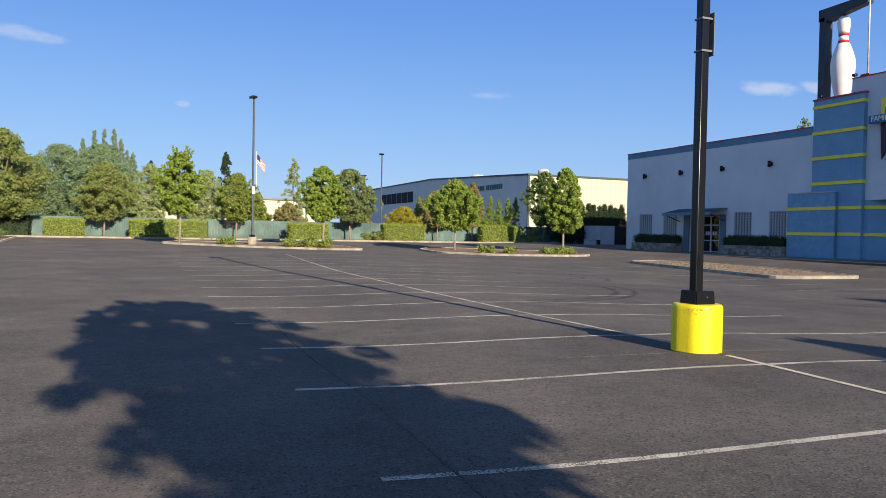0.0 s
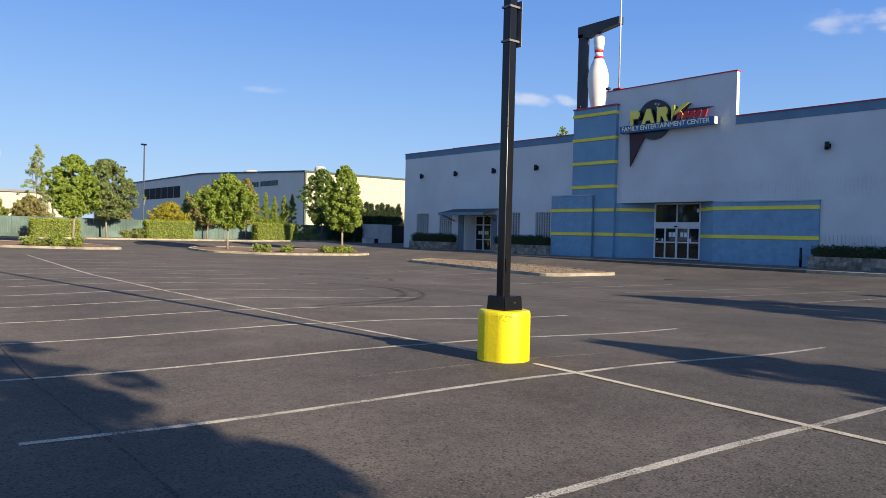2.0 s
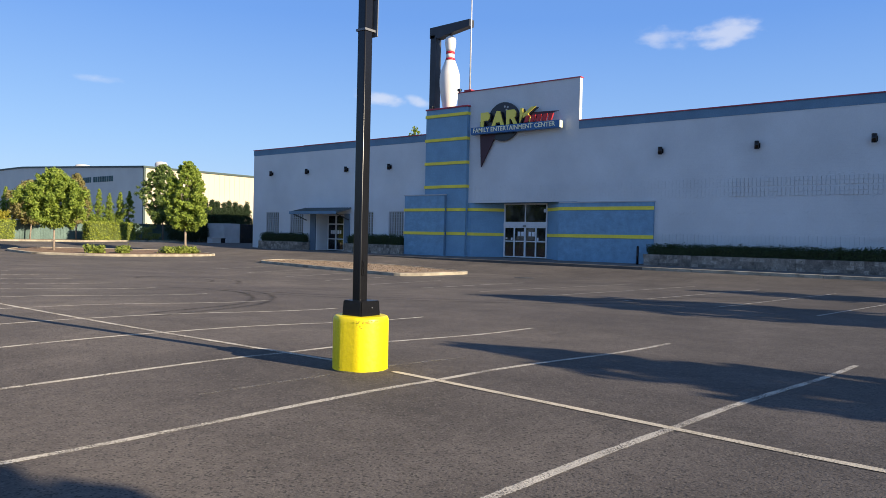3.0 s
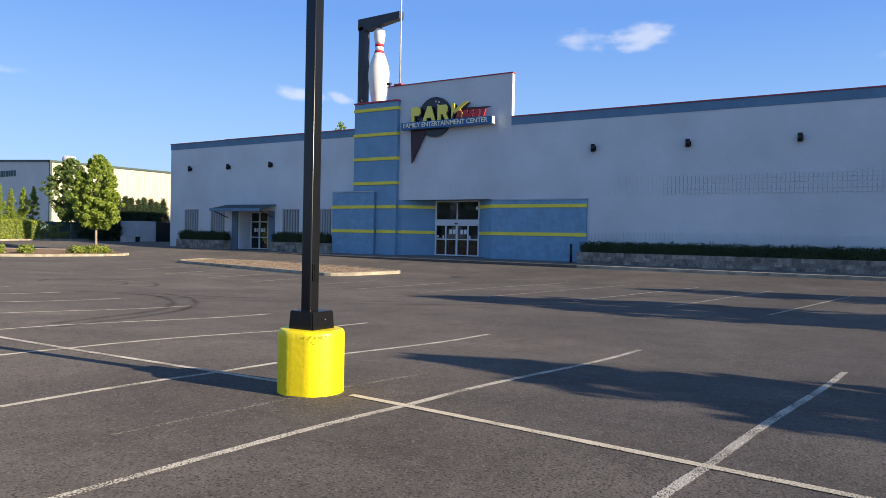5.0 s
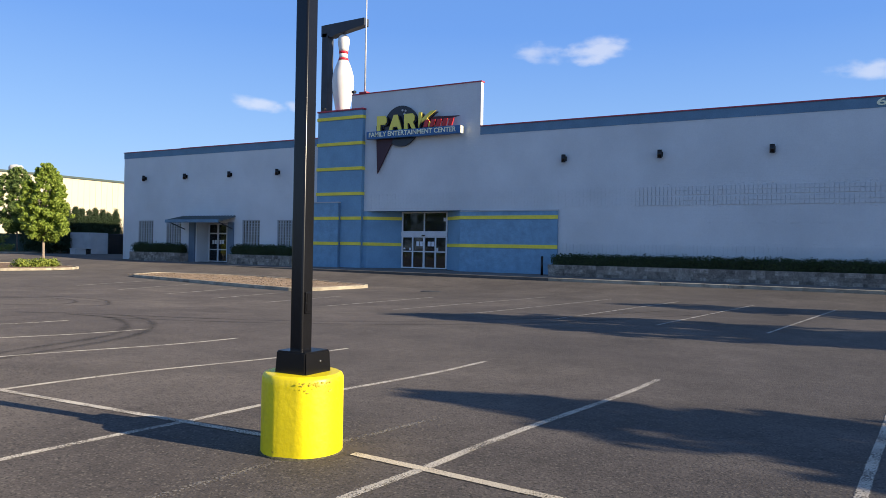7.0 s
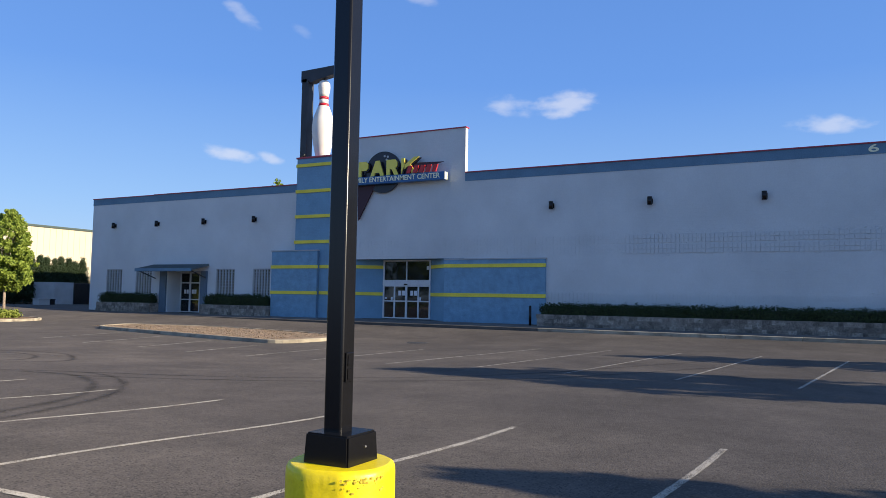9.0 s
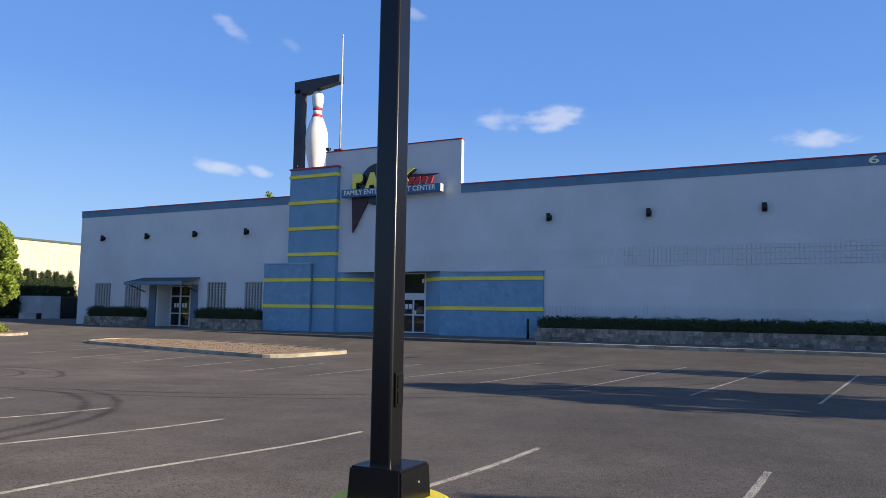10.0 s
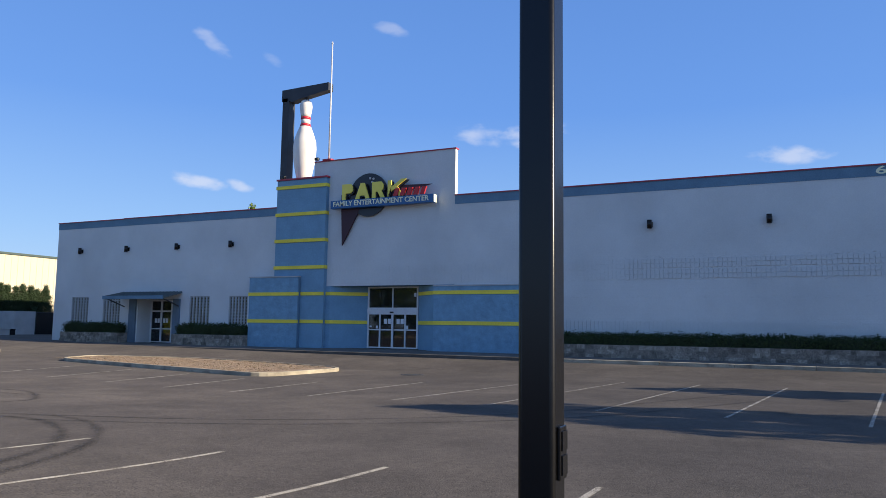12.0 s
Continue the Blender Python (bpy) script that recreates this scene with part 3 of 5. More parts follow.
def island(outline, radius, soil, label, lump=0.06, height=0.14):
    """A planting island: a kerb ring standing on the asphalt, filled with mulch."""
    ring = rounded(outline, radius)
    c = sum(ring, Vector((0, 0))) / len(ring)
    isle = thing("planting_island", label, "island", (c.x, c.y, level(c.x, c.y)), "islands", "structure")
    inner = [p + (c - p).normalized() * 0.17 for p in ring]
    bm = bmesh.new()
    n = len(ring)
    col = []
    for p, q in zip(ring, inner):
        z = level(p.x, p.y)
        col.append([bm.verts.new((p.x, p.y, z - 0.1)), bm.verts.new((p.x, p.y, z + height - 0.02)), bm.verts.new((p.x + (q.x - p.x) * 0.15, p.y + (q.y - p.y) * 0.15, z + height)),
                    bm.verts.new((q.x, q.y, z + height)), bm.verts.new((q.x, q.y, z - 0.1))])
    for i in range(n):
        for k in range(4):
            bm.faces.new((col[i][k], col[(i + 1) % n][k], col[(i + 1) % n][k + 1], col[i][k + 1]))
    bmesh.ops.recalc_face_normals(bm, faces=bm.faces[:])
    part("kerb", bm, CONCRETE, isle, "pale weathered concrete kerb")
    bm = bmesh.new()
    steps = 6
    prev = None
    for s in range(steps):
        k = 1 - s / steps
        loop = []
        for q in inner:
            p = c + (q - c) * (k if s else 0.998)
            bulge = lump * (1 - k * k) + 0.03 * noise.noise((p.x * 1.3, p.y * 1.3, 0)) * (s > 0)
            loop.append(bm.verts.new((p.x, p.y, level(p.x, p.y) + height - 0.03 + bulge)))
        if prev:
            for i in range(n):
                bm.faces.new((prev[i], prev[(i + 1) % n], loop[(i + 1) % n], loop[i])).smooth = True
        prev = loop
    bm.faces.new(prev)
    bmesh.ops.recalc_face_normals(bm, faces=bm.faces[:])
    part("soil", bm, soil, isle, "dry ground cover")
    return isle


island([(24.65, 23.5), (26.75, 37.05), (29.8, 38.3), (31.6, 33.5), (31.2, 28.2), (29.7, 23.3)], 1.1, MULCH, "kerbed island covered with dry brown bark and grass", lump=0.0)
island([(0.7, 58.4), (6.75, 52.2), (12.0, 48.7), (14.2, 50.2), (14.0, 56.5), (8.0, 61.0), (2.0, 62.0)], 1.0, SOIL, "long kerbed planting island with young trees and shrubs")
island([(19.7, 50.3), (22.6, 45.7), (28.5, 45.2), (30.7, 46.6), (31.8, 53.5), (22.5, 58.0), (20.0, 55.5)], 1.2, SOIL, "kerbed planting island with young trees and shrubs")

island([(-9.2, 56.5), (-9.8, 69.6), (-22.0, 69.6), (-22.0, 54.5), (-11.5, 54.5)], 2.0, SOIL, "kerbed planting island with ground cover at the lot's edge")

# walk and kerb along the hall
bm = bmesh.new()
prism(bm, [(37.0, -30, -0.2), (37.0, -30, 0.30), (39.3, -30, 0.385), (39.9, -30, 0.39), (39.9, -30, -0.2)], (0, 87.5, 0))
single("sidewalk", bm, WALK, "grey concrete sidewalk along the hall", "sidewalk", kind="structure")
y = -30.0
while y < 17.5:                                 # pale kerb lengths with open joints before the raised bed
    single("kerb", boxes((36.62, 36.996, y + 0.006, min(17.6, y + 3.0) - 0.006, -0.2, 0.302), bevel=0.02), CONCRETE, "pale concrete kerb length along the sidewalk", "kerb", "kerb lengths", kind="structure")
    y += 3.0
bm = boxes((36.62, 36.996, 17.61, 57.5, -0.2, 0.302), bevel=0.02)
single("kerb", bm, KERB_OLD, "long grimy dark concrete kerb along the sidewalk", "kerb", kind="structure")
# planting bed along the fence
bm = bmesh.new()
for i in range(40):
    x0 = -25 + i * 2.0
    box(bm, x0, x0 + 2.0, 70.0, 76.5, 0.0, level(x0, 72) + 0.12)
single("planting_bed", bm, SOIL, "earth strip below the green fence", "planting bed", kind="structure")
bm = bmesh.new()
for i in range(40):
    x0 = -25 + i * 2.0
    box(bm, x0, x0 + 1.99, 69.84, 69.995, 0.0, level(x0, 70) + 0.15)
single("kerb", bm, CONCRETE, "pale concrete kerb in front of the fence", "kerb", kind="structure")

# ---------- the hall ----------
F = 39.4
SB = 0.28
hall = thing("bowling_hall", "long lilac-grey painted block hall with a blue tower and yellow stripes", "building", (F, 15, SB), kind="structure")
LAT = [(51.0, 52.73), (47.9, 49.56), (40.0, 41.7), (36.95, 38.44)]
holes = [(a, b, 1.62, 3.4) for a, b in LAT] + [(43.1, 46.25, SB, 3.25)]
part("wall", holed(F, F + 0.3, 32.0, 54.55, SB, 8.25, holes), WALL, hall, "lilac-grey painted block wall with shallow courses")
part("wall", boxes((F, F + 0.3, -30, 23.05, SB, 8.25)), WALL, hall, "long lilac-grey painted block wall with rough courses")
part("wall", boxes((F + 0.3, 78, 54.25, 54.55, SB, 8.74)), WALL, hall)
part("wall", boxes((F + 0.3, 78, -30, -29.7, SB, 8.74)), WALL, hall)
part("wall", boxes((77.7, 78, -29.7, 54.25, SB, 8.74)), WALL, hall)
part("roof", boxes((F + 0.3, 77.7, -29.7, 54.25, 8.3, 8.5)), ROOFING, hall, "flat grey roof behind the parapet")
part("blue_band", boxes((F - 0.02, F + 0.3, -30, 23.05, 8.25, 8.72)), BAND, hall, "slate-blue band below the coping")
part("blue_band", boxes((F - 0.02, F + 0.3, 34.79, 54.57, 8.25, 8.72)), BAND, hall, "slate-blue band below the coping")
part("coping", boxes((F - 0.06, F + 0.34, -30, 23.05, 8.72, 8.78)), RED, hall, "thin dark red metal coping")
part("coping", boxes((F - 0.06, F + 0.34, 34.84, 48.0, 8.72, 8.78)), RED, hall, "thin dark red metal coping")
part("coping", boxes((F - 0.06, F + 0.34, 48.0, 54.6, 8.70, 8.755)), RED, hall, "thin dark red metal coping")
# sign wall, rising above the roof
part("sign_wall", boxes((F - 0.004, F + 0.3, 23.05, 31.3, 3.93, 11.3)), WALL, hall, "tall lilac-grey sign wall over the entrance")
part("coping", boxes((F - 0.05, F + 0.36, 23.0, 32.3, 11.3, 11.36)), RED, hall, "thin dark red metal coping")
part("sign_wall", boxes((F - 0.004, F + 0.3, 31.3, 32.3, 10.405, 11.3)), WALL, hall)
# tower
part("tower", boxes((F - 0.3, F + 2.2, 31.2, 34.78, SB, 10.30), bevel=0.02), BLUE, hall, "bright blue painted block tower")
part("coping", boxes((F - 0.35, F + 2.25, 31.15, 34.83, 10.305, 10.40)), RED, hall, "dark red coping on the tower")
STRIPES = (9.86, 8.22, 6.63, 5.04)
for z in STRIPES:
    part("yellow_stripe", boxes((F - 0.36, F + 1.0, 31.17, 34.81, z - 0.1, z + 0.1), bevel=0.01), YELLOW, hall)
part("tower_base", boxes((F - 0.5, F - 0.301, 32.85, 36.45, SB, 4.46), bevel=0.02), BLUE_ROUGH, hall, "low blue block in front of the tower")
part("tower_base", boxes((F - 0.299, F - 0.001, 34.79, 36.45, SB, 4.46)), BLUE, hall)
part("cap", boxes((F - 0.53, F - 0.003, 34.79, 36.5, 4.461, 4.53)), PALE_BLOCK, hall, "pale cap on the low block")
part("cap", boxes((F - 0.53, F - 0.302, 32.8, 34.788, 4.461, 4.53)), PALE_BLOCK, hall, "pale cap on the low block")
part("corner_trim", boxes((F - 0.505, F - 0.302, 32.80, 32.849, SB, 4.46)), BAND, hall, "pale blue corner trim")
for z in (3.5, 1.9):
    part("yellow_stripe", boxes((F - 0.535, F - 0.5, 32.78, 36.48, z - 0.12, z + 0.08)), YELLOW, hall)
    part("yellow_stripe", boxes((F - 0.335, F - 0.3, 31.17, 32.78, z - 0.11, z + 0.09)), YELLOW, hall)
# splayed blue sides of the entrance and the low blue wall beyond it
DX, DY0, DY1 = F + 1.2, 25.78, 29.08


def splay(ya, yb):
    bm = bmesh.new()
    prism(bm, [(F - 0.05, ya, SB), (DX, yb, SB), (DX + 0.25, yb, SB), (DX + 0.25, ya, SB)], (0, 0, 3.92 - SB))
    return bm


part("entrance_wall", splay(30.9, DY1), BLUE, hall, "blue splayed side of the entrance")
part("entrance_wall", splay(24.2, DY0), BLUE, hall, "blue splayed side of the entrance")
part("entrance_wall", boxes((F - 0.05, F + 0.3, 30.9, 31.198, SB, 3.92)), BLUE, hall)
part("entrance_wall", boxes((F - 0.14, F - 0.002, 18.2, 24.2, SB, 3.84), bevel=0.01), BLUE_ROUGH, hall, "low rough blue wall beside the entrance")
part("entrance_wall", boxes((F, F + 0.3, 23.055, 24.2, SB, 3.92)), BLUE, hall)
part("cap", boxes((F - 0.17, F - 0.002, 18.16, 24.2, 3.84, 3.90)), PALE_BLOCK, hall, "pale cap on the blue wall")
part("soffit", boxes((F - 0.003, DX + 0.5, 23.06, 31.3, 3.925, 4.05)), BAND, hall, "slate-blue soffit over the entrance")
for z in (3.5, 1.88):
    part("yellow_stripe", boxes((F - 0.175, F - 0.14, 18.17, 24.2, z - 0.1, z + 0.1)), YELLOW, hall)
    for ya, yb in ((30.9, DY1), (24.2, DY0)):
        bm = bmesh.new()
        s = 1 if ya > yb else -1
        prism(bm, [(F - 0.05, ya, z - 0.1), (DX, yb, z - 0.1), (DX - 0.03, yb - 0.03 * s, z - 0.1), (F - 0.08, ya - 0.02 * s, z - 0.1)], (0, 0, 0.2))
        part("yellow_stripe", bm, YELLOW, hall)
    part("yellow_stripe", boxes((F - 0.085, F - 0.05, 30.88, 31.19, z - 0.1, z + 0.1)), YELLOW, hall)
part("entrance_floor", boxes((39.91, DX + 6, 23.1, 31.3, 0.1, SB + 0.12)), WALK, hall)


def square_tube(x0, x1, y0, y1, z0, z1, r, n=5):
    """An upright square tube with smooth rounded corners."""
    bm = bmesh.new()
    rings = []
    for z in (z0, z1):
        loop = []
        for cx, cy, start in ((x1 - r, y1 - r, 0), (x0 + r, y1 - r, 90), (x0 + r, y0 + r, 180), (x1 - r, y0 + r, 270)):
            for k in range(n + 1):
                a = radians(start + 90 * k / n)
                loop.append(bm.verts.new((cx + r * math.cos(a), cy + r * math.sin(a), z)))
        rings.append(loop)
    m = len(rings[0])
    for i in range(m):
        bm.faces.new((rings[0][i], rings[0][(i + 1) % m], rings[1][(i + 1) % m], rings[1][i])).smooth = i % (n + 1) != n
    bm.faces.new(rings[1])
    return bm


def glazed_unit(name, x, y0, y1, z0, z1, posts, rails, label, papers=(), handle=None):
    """A storefront frame along y with posts and rails (as sizes), panes between them, facing -x."""
    unit = part(name, boxes((x - 0.06, x + 0.06, y0, y1, z1 - 0.08, z1), (x - 0.06, x + 0.06, y0, y1, z0, z0 + 0.07)), FRAME, hall, label)
    for y, w in posts:
        part("frame_post", boxes((x - 0.055, x + 0.055, y - w / 2, y + w / 2, z0 + 0.07, z1 - 0.08)), FRAME, unit)
    for (a, b, z, h) in rails:
        part("frame_rail", boxes((x - 0.05, x + 0.05, a, b, z - h / 2, z + h / 2)), FRAME, unit)
    ys = sorted(y for y, w in posts)
    for a, b in zip(ys, ys[1:]):
        zs = [z0 + 0.07] + sorted(z for (ra, rb, z, h) in rails if ra <= (a + b) / 2 <= rb) + [z1 - 0.08]
        for c, d in zip(zs, zs[1:]):
            pane = part("pane", boxes((x - 0.006, x + 0.006, a, b, c, d)), GLASS, unit)
            pane.visible_shadow = False
    for (y, z, w, h) in papers:
        part("notice", boxes((x - 0.014, x - 0.008, y - w / 2, y + w / 2, z - h / 2, z + h / 2)), PAPER, unit, "white paper notice taped inside the glass")
    return unit


w4 = (DY1 - DY0) / 4
main_posts = [(DY0 + 0.05, 0.10), (DY0 + w4, 0.09), (DY0 + 2 * w4, 0.13), (DY0 + 3 * w4, 0.09), (DY1 - 0.05, 0.10)]
glazed_unit("sliding_door", DX, DY0, DY1, SB + 0.15, 2.42, main_posts,
                   [(DY0, DY1, 1.47, 0.07)], "white-framed automatic glass sliding doors",
                   [(DY0 + 2 * w4 + d, 1.95, 0.2, 0.29) for d in (0.21, 0.47)] + [(DY0 + 2 * w4 - d, 1.95, 0.2, 0.29) for d in (0.36, 0.62)]
                   + [(DY1 - 0.2, 1.65, 0.14, 0.1), (DY1 - 0.62, 1.62, 0.12, 0.16), (DY0 + 0.7, 1.62, 0.12, 0.2)])
glazed_unit("transom_window", DX, DY0, DY1, 2.66, 3.92, [(DY0 + 0.05, 0.10), ((DY0 + DY1) / 2, 0.07), (DY1 - 0.05, 0.10)], [], "white-framed transom window over the doors",
            [(DY0 + 0.22, 3.45, 0.14, 0.22)])
part("door_header", boxes((DX - 0.09, DX + 0.09, DY0, DY1, 2.425, 2.655)), FRAME, hall, "white operator header over the sliding doors")
part("door_sensor", boxes((DX - 0.15, DX - 0.091, 27.33, 27.55, 2.43, 2.5), bevel=0.01), BLACK, hall, "small black door sensor")
part("lobby_wall", boxes((DX + 5, DX + 5.2, 23.0, 31.3, 0.3, 4.0), (DX + 0.3, DX + 5, 23.0, 23.1, 0.3, 4.0), (DX + 0.3, DX + 5, 31.2, 31.3, 0.3, 4.0), (DX + 0.3, DX + 5.2, 23.0, 31.3, 4.06, 4.1)), DARK_IN, hall, "dark lobby behind the doors")

# side entrance with its canopy
SX = F + 1.15
part("side_recess", boxes((F + 0.301, SX + 0.1, 46.25, 46.4, SB, 3.25), (F + 0.301, SX + 0.1, 42.95, 43.1, SB, 3.25)), WALL, hall, "lilac-grey sides of the recessed side door")
part("side_recess", boxes((F + 0.301, SX + 0.1, 42.95, 46.4, 3.255, 3.4)), WALL, hall)
part("side_recess", boxes((SX, SX + 0.1, 43.1, 44.25, SB, 3.25)), WALL, hall)
part("pilaster", boxes((F - 0.12, F - 0.002, 46.35, 46.95, SB, 3.25)), PILASTER, hall, "slate-blue shallow pilaster beside the side door")
part("pilaster", boxes((F - 0.12, F - 0.002, 42.45, 43.0, SB, 3.25)), PILASTER, hall, "slate-blue shallow pilaster beside the side door")
glazed_unit("side_door", SX, 44.26, 46.24, SB + 0.12, 3.22, [(44.32, 0.11), (45.25, 0.14), (46.18, 0.11)], [(44.26, 46.24, 2.48, 0.10), (44.26, 46.24, 1.30, 0.07)], "white-framed glass double side door",
            [(44.75, 1.85, 0.2, 0.29), (45.0, 1.85, 0.2, 0.29), (45.5, 1.85, 0.2, 0.29), (45.75, 1.85, 0.2, 0.29)])
part("lobby_wall", boxes((SX + 3, SX + 3.1, 42.9, 46.6, 0.3, 3.4), (SX + 0.2, SX + 3, 46.5, 46.6, 0.3, 3.4), (SX + 0.2, SX + 3, 42.8, 42.9, 0.3, 3.4), (SX + 0.12, SX + 3, 42.8, 46.6, 3.41, 3.45)), DARK_IN, hall)

canopy = thing("entrance_canopy", "low metal canopy with a ribbed roof over the side door", "canopy", (F, 45, 3.7))
bm = bmesh.new()
prism(bm, [(F - 0.002, 42.35, 3.62), (F - 0.002, 42.35, 3.72), (F - 1.6, 42.35, 3.36), (F - 1.6, 42.35, 3.22)], (0, 5.3, 0))
part("canopy_roof", bm, CANOPY, canopy, "grey-green sloping roof panel")
bm = bmesh.new()
for i in range(18):
    y = 42.4 + i * 0.305
    prism(bm, [(F - 0.002, y, 3.722), (F - 0.002, y, 3.755), (F - 1.6, y, 3.395), (F - 1.6, y, 3.362)], (0, 0.05, 0))
part("roof_ribs", bm, CANOPY, canopy)
part("fascia", boxes((F - 1.66, F - 1.601, 42.3, 47.7, 3.18, 3.4), bevel=0.01), BAND, canopy, "slate-blue fascia board")
for y in (42.5, 47.5):
    bm = bmesh.new()
    tube(bm, (F - 1.5, y, 3.24), (F - 0.01, y, 2.75), 0.04, 0.04)
    part("strut", bm, DARK_STEEL, canopy, "dark steel strut")

for a, b in LAT:
    grille = thing("window_lattice", "grey square lattice set before an olive window with painted-in reflection", "lattice", (F, (a + b) / 2, 1.62), "window lattices")
    part("backing", boxes((F + 0.2, F + 0.28, a, b, 1.62, 3.4)), BLOCK_GLASS, grille, "olive glass behind the lattice, reflection put into its colour")
    for i in range(7):
        y = a + 0.03 + (b - a - 0.06) * i / 6
        part("slat", boxes((F + 0.03, F + 0.10, y - 0.05, y + 0.05, 1.62, 3.4)), LATTICE, grille)
    for k in range(10):
        z = 1.66 + 1.70 * k / 9
        part("slat", boxes((F + 0.045, F + 0.085, a, b, z - 0.025, z + 0.025)), LATTICE, grille)


def wall_lamp(y):
    lamp = thing("wall_lamp", "small black cylinder wall lamp on the painted wall", "wall lamp", (F, y, 6.63), "wall lamps")
    bm = bmesh.new()
    tube(bm, (F - 0.2, y, 6.43), (F - 0.2, y, 6.84), 0.115, 0.115, 16)
    part("body", bm, BLACK, lamp)
    part("bracket", boxes((F - 0.12, F - 0.001, y - 0.06, y + 0.06, 6.57, 6.70), bevel=0.01), BLACK, lamp)
    part("back_plate", boxes((F - 0.035, F - 0.001, y - 0.12, y + 0.12, 6.5, 6.76), bevel=0.008), BLACK, lamp)


for y in (51.98, 47.44, 42.88, 38.37, 17.9, 12.8, 7.6, 2.4):
    wall_lamp(y)

# house number on the band
me = words("6", 3.42, 8.35, F - 0.045, 0.46, 0.40, 0.03)
me.materials.append(SIGN_WHITE)
tagged(new("house_number", me), "white metal numeral six on the slate-blue band", "house number")

# ---------- sign ----------
sign = thing("hall_sign", "wall sign with black ball, yellow and red shapes, blue lettered bar", "sign", (F - 0.06, 27.4, 8.3))
X0 = F - 0.065
bm = bmesh.new()
ring = [(0, 28.4 + 1.24 * math.cos(a), 9.08 + 1.24 * math.sin(a)) for a in [2 * math.pi * i / 48 for i in range(48)]]
prism(bm, [(X0, y, z) for _, y, z in ring], (-0.12, 0, 0))
part("ball", bm, BALL, sign, "round black ball disc")
for dy, dz in ((-0.1, 0.95), (-0.32, 0.9), (-0.24, 0.72)):
    bm = bmesh.new()
    tube(bm, (X0 - 0.121, 28.4 + dy, 9.08 + dz), (X0 - 0.14, 28.4 + dy, 9.08 + dz), 0.07, 0.07, 12)
    part("finger_hole", bm, PALE_BLOCK, sign, "pale finger hole")
bm = bmesh.new()
prism(bm, [(X0 - 0.03, 30.22, 9.2), (X0 - 0.03, 29.95, 9.2), (X0 - 0.03, 28.95, 8.3), (X0 - 0.03, 30.1, 6.25), (X0 - 0.03, 30.2, 8.3)], (-0.10, 0, 0))
part("spike", bm, MAROON, sign, "dark maroon downward spike")
bm = bmesh.new()
prism(bm, [(X0 - 0.13, 27.0, 9.5), (X0 - 0.13, 24.3, 9.42), (X0 - 0.13, 25.6, 9.15), (X0 - 0.13, 27.0, 8.85)], (-0.08, 0, 0))
part("arrow", bm, MAROON, sign, "dark maroon pointed wedge")
part("bar", boxes((X0 - 0.5, X0 - 0.16, 24.07, 30.7, 8.34, 8.80), bevel=0.015), SIGN_BLUE, sign, "blue light-box bar")
bar = sign.children[-1]
part("bar_end", boxes((X0 - 0.49, X0 - 0.17, 24.045, 24.066, 8.36, 8.78)), SIGN_WHITE, sign, "pale end cap of the bar")
me = words("FAMILY ENTERTAINMENT CENTER", 30.5, 8.46, X0 - 0.51, 0.40, 6.15, 0.02)
me.materials.append(SIGN_WHITE)
tagged(part("lettering", me, None, bar, "pale capital lettering"), kind="stuff")


def shape(pieces, thick, x, mat, name, label):
    bm = bmesh.new()
    for piece in pieces:
        prism(bm, [(x, y, z) for y, z in piece], (-thick, 0, 0))
    part(name, bm, mat, sign, label)


def slab_shape(y, z0, z1, kind):
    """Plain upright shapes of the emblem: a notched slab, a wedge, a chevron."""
    if kind == "slab":
        return [[(y, z0), (y, z1), (y - 0.58, z1), (y - 0.71, z1 - 0.16), (y - 0.71, z1 - 0.40), (y - 0.58, z1 - 0.54), (y - 0.24, z1 - 0.54), (y - 0.24, z0)]]
    if kind == "leg":
        return [[(y, z0), (y, z1), (y - 0.6, z1), (y - 0.73, z1 - 0.16), (y - 0.73, z1 - 0.40), (y - 0.62, z1 - 0.52), (y - 0.82, z0), (y - 0.56, z0), (y - 0.36, z1 - 0.56), (y - 0.24, z1 - 0.56), (y - 0.24, z0)]]
    if kind == "wedge":
        return [[(y, z0), (y - 0.36, z1), (y - 0.62, z1), (y - 0.95, z0), (y - 0.70, z0), (y - 0.63, z0 + 0.2), (y - 0.33, z0 + 0.2), (y - 0.26, z0)]]
    return [[(y, z0), (y, z1), (y - 0.22, z1), (y - 0.22, z0 + 0.55)], [(y - 0.225, z0 + 0.3), (y - 0.225, z0 + 0.55), (y - 0.86, z1 + 0.04), (y - 1.2, z1 + 0.04)], [(y - 0.45, z0 + 0.42), (y - 0.62, z0 + 0.56), (y - 1.0, z0), (y - 0.74, z0)]]


for kind, y, top in (("slab", 30.02, 9.74), ("wedge", 29.14, 9.74), ("leg", 28.02, 9.74), ("chevron", 27.0, 9.76)):
    shape(slab_shape(y, 8.82, top, kind), 0.07, X0 - 0.30, SIGN_YELLOW, "yellow_shape", "bold yellow emblem shape")
    shape([[(a - 0.07, b - 0.06) for a, b in p] for p in slab_shape(y, 8.82, top, kind)], 0.15, X0 - 0.145, BALL, "shape_shadow", "black backing of the yellow shape")
for i in range(5):
    y = 26.62 - 0.42 * i
    shape([[(y, 8.84), (y - 0.14, 9.26), (y - 0.40, 9.26), (y - 0.26, 8.84)]], 0.1, X0 - 0.34, SIGN_RED, "red_shape", "slanting red emblem block")

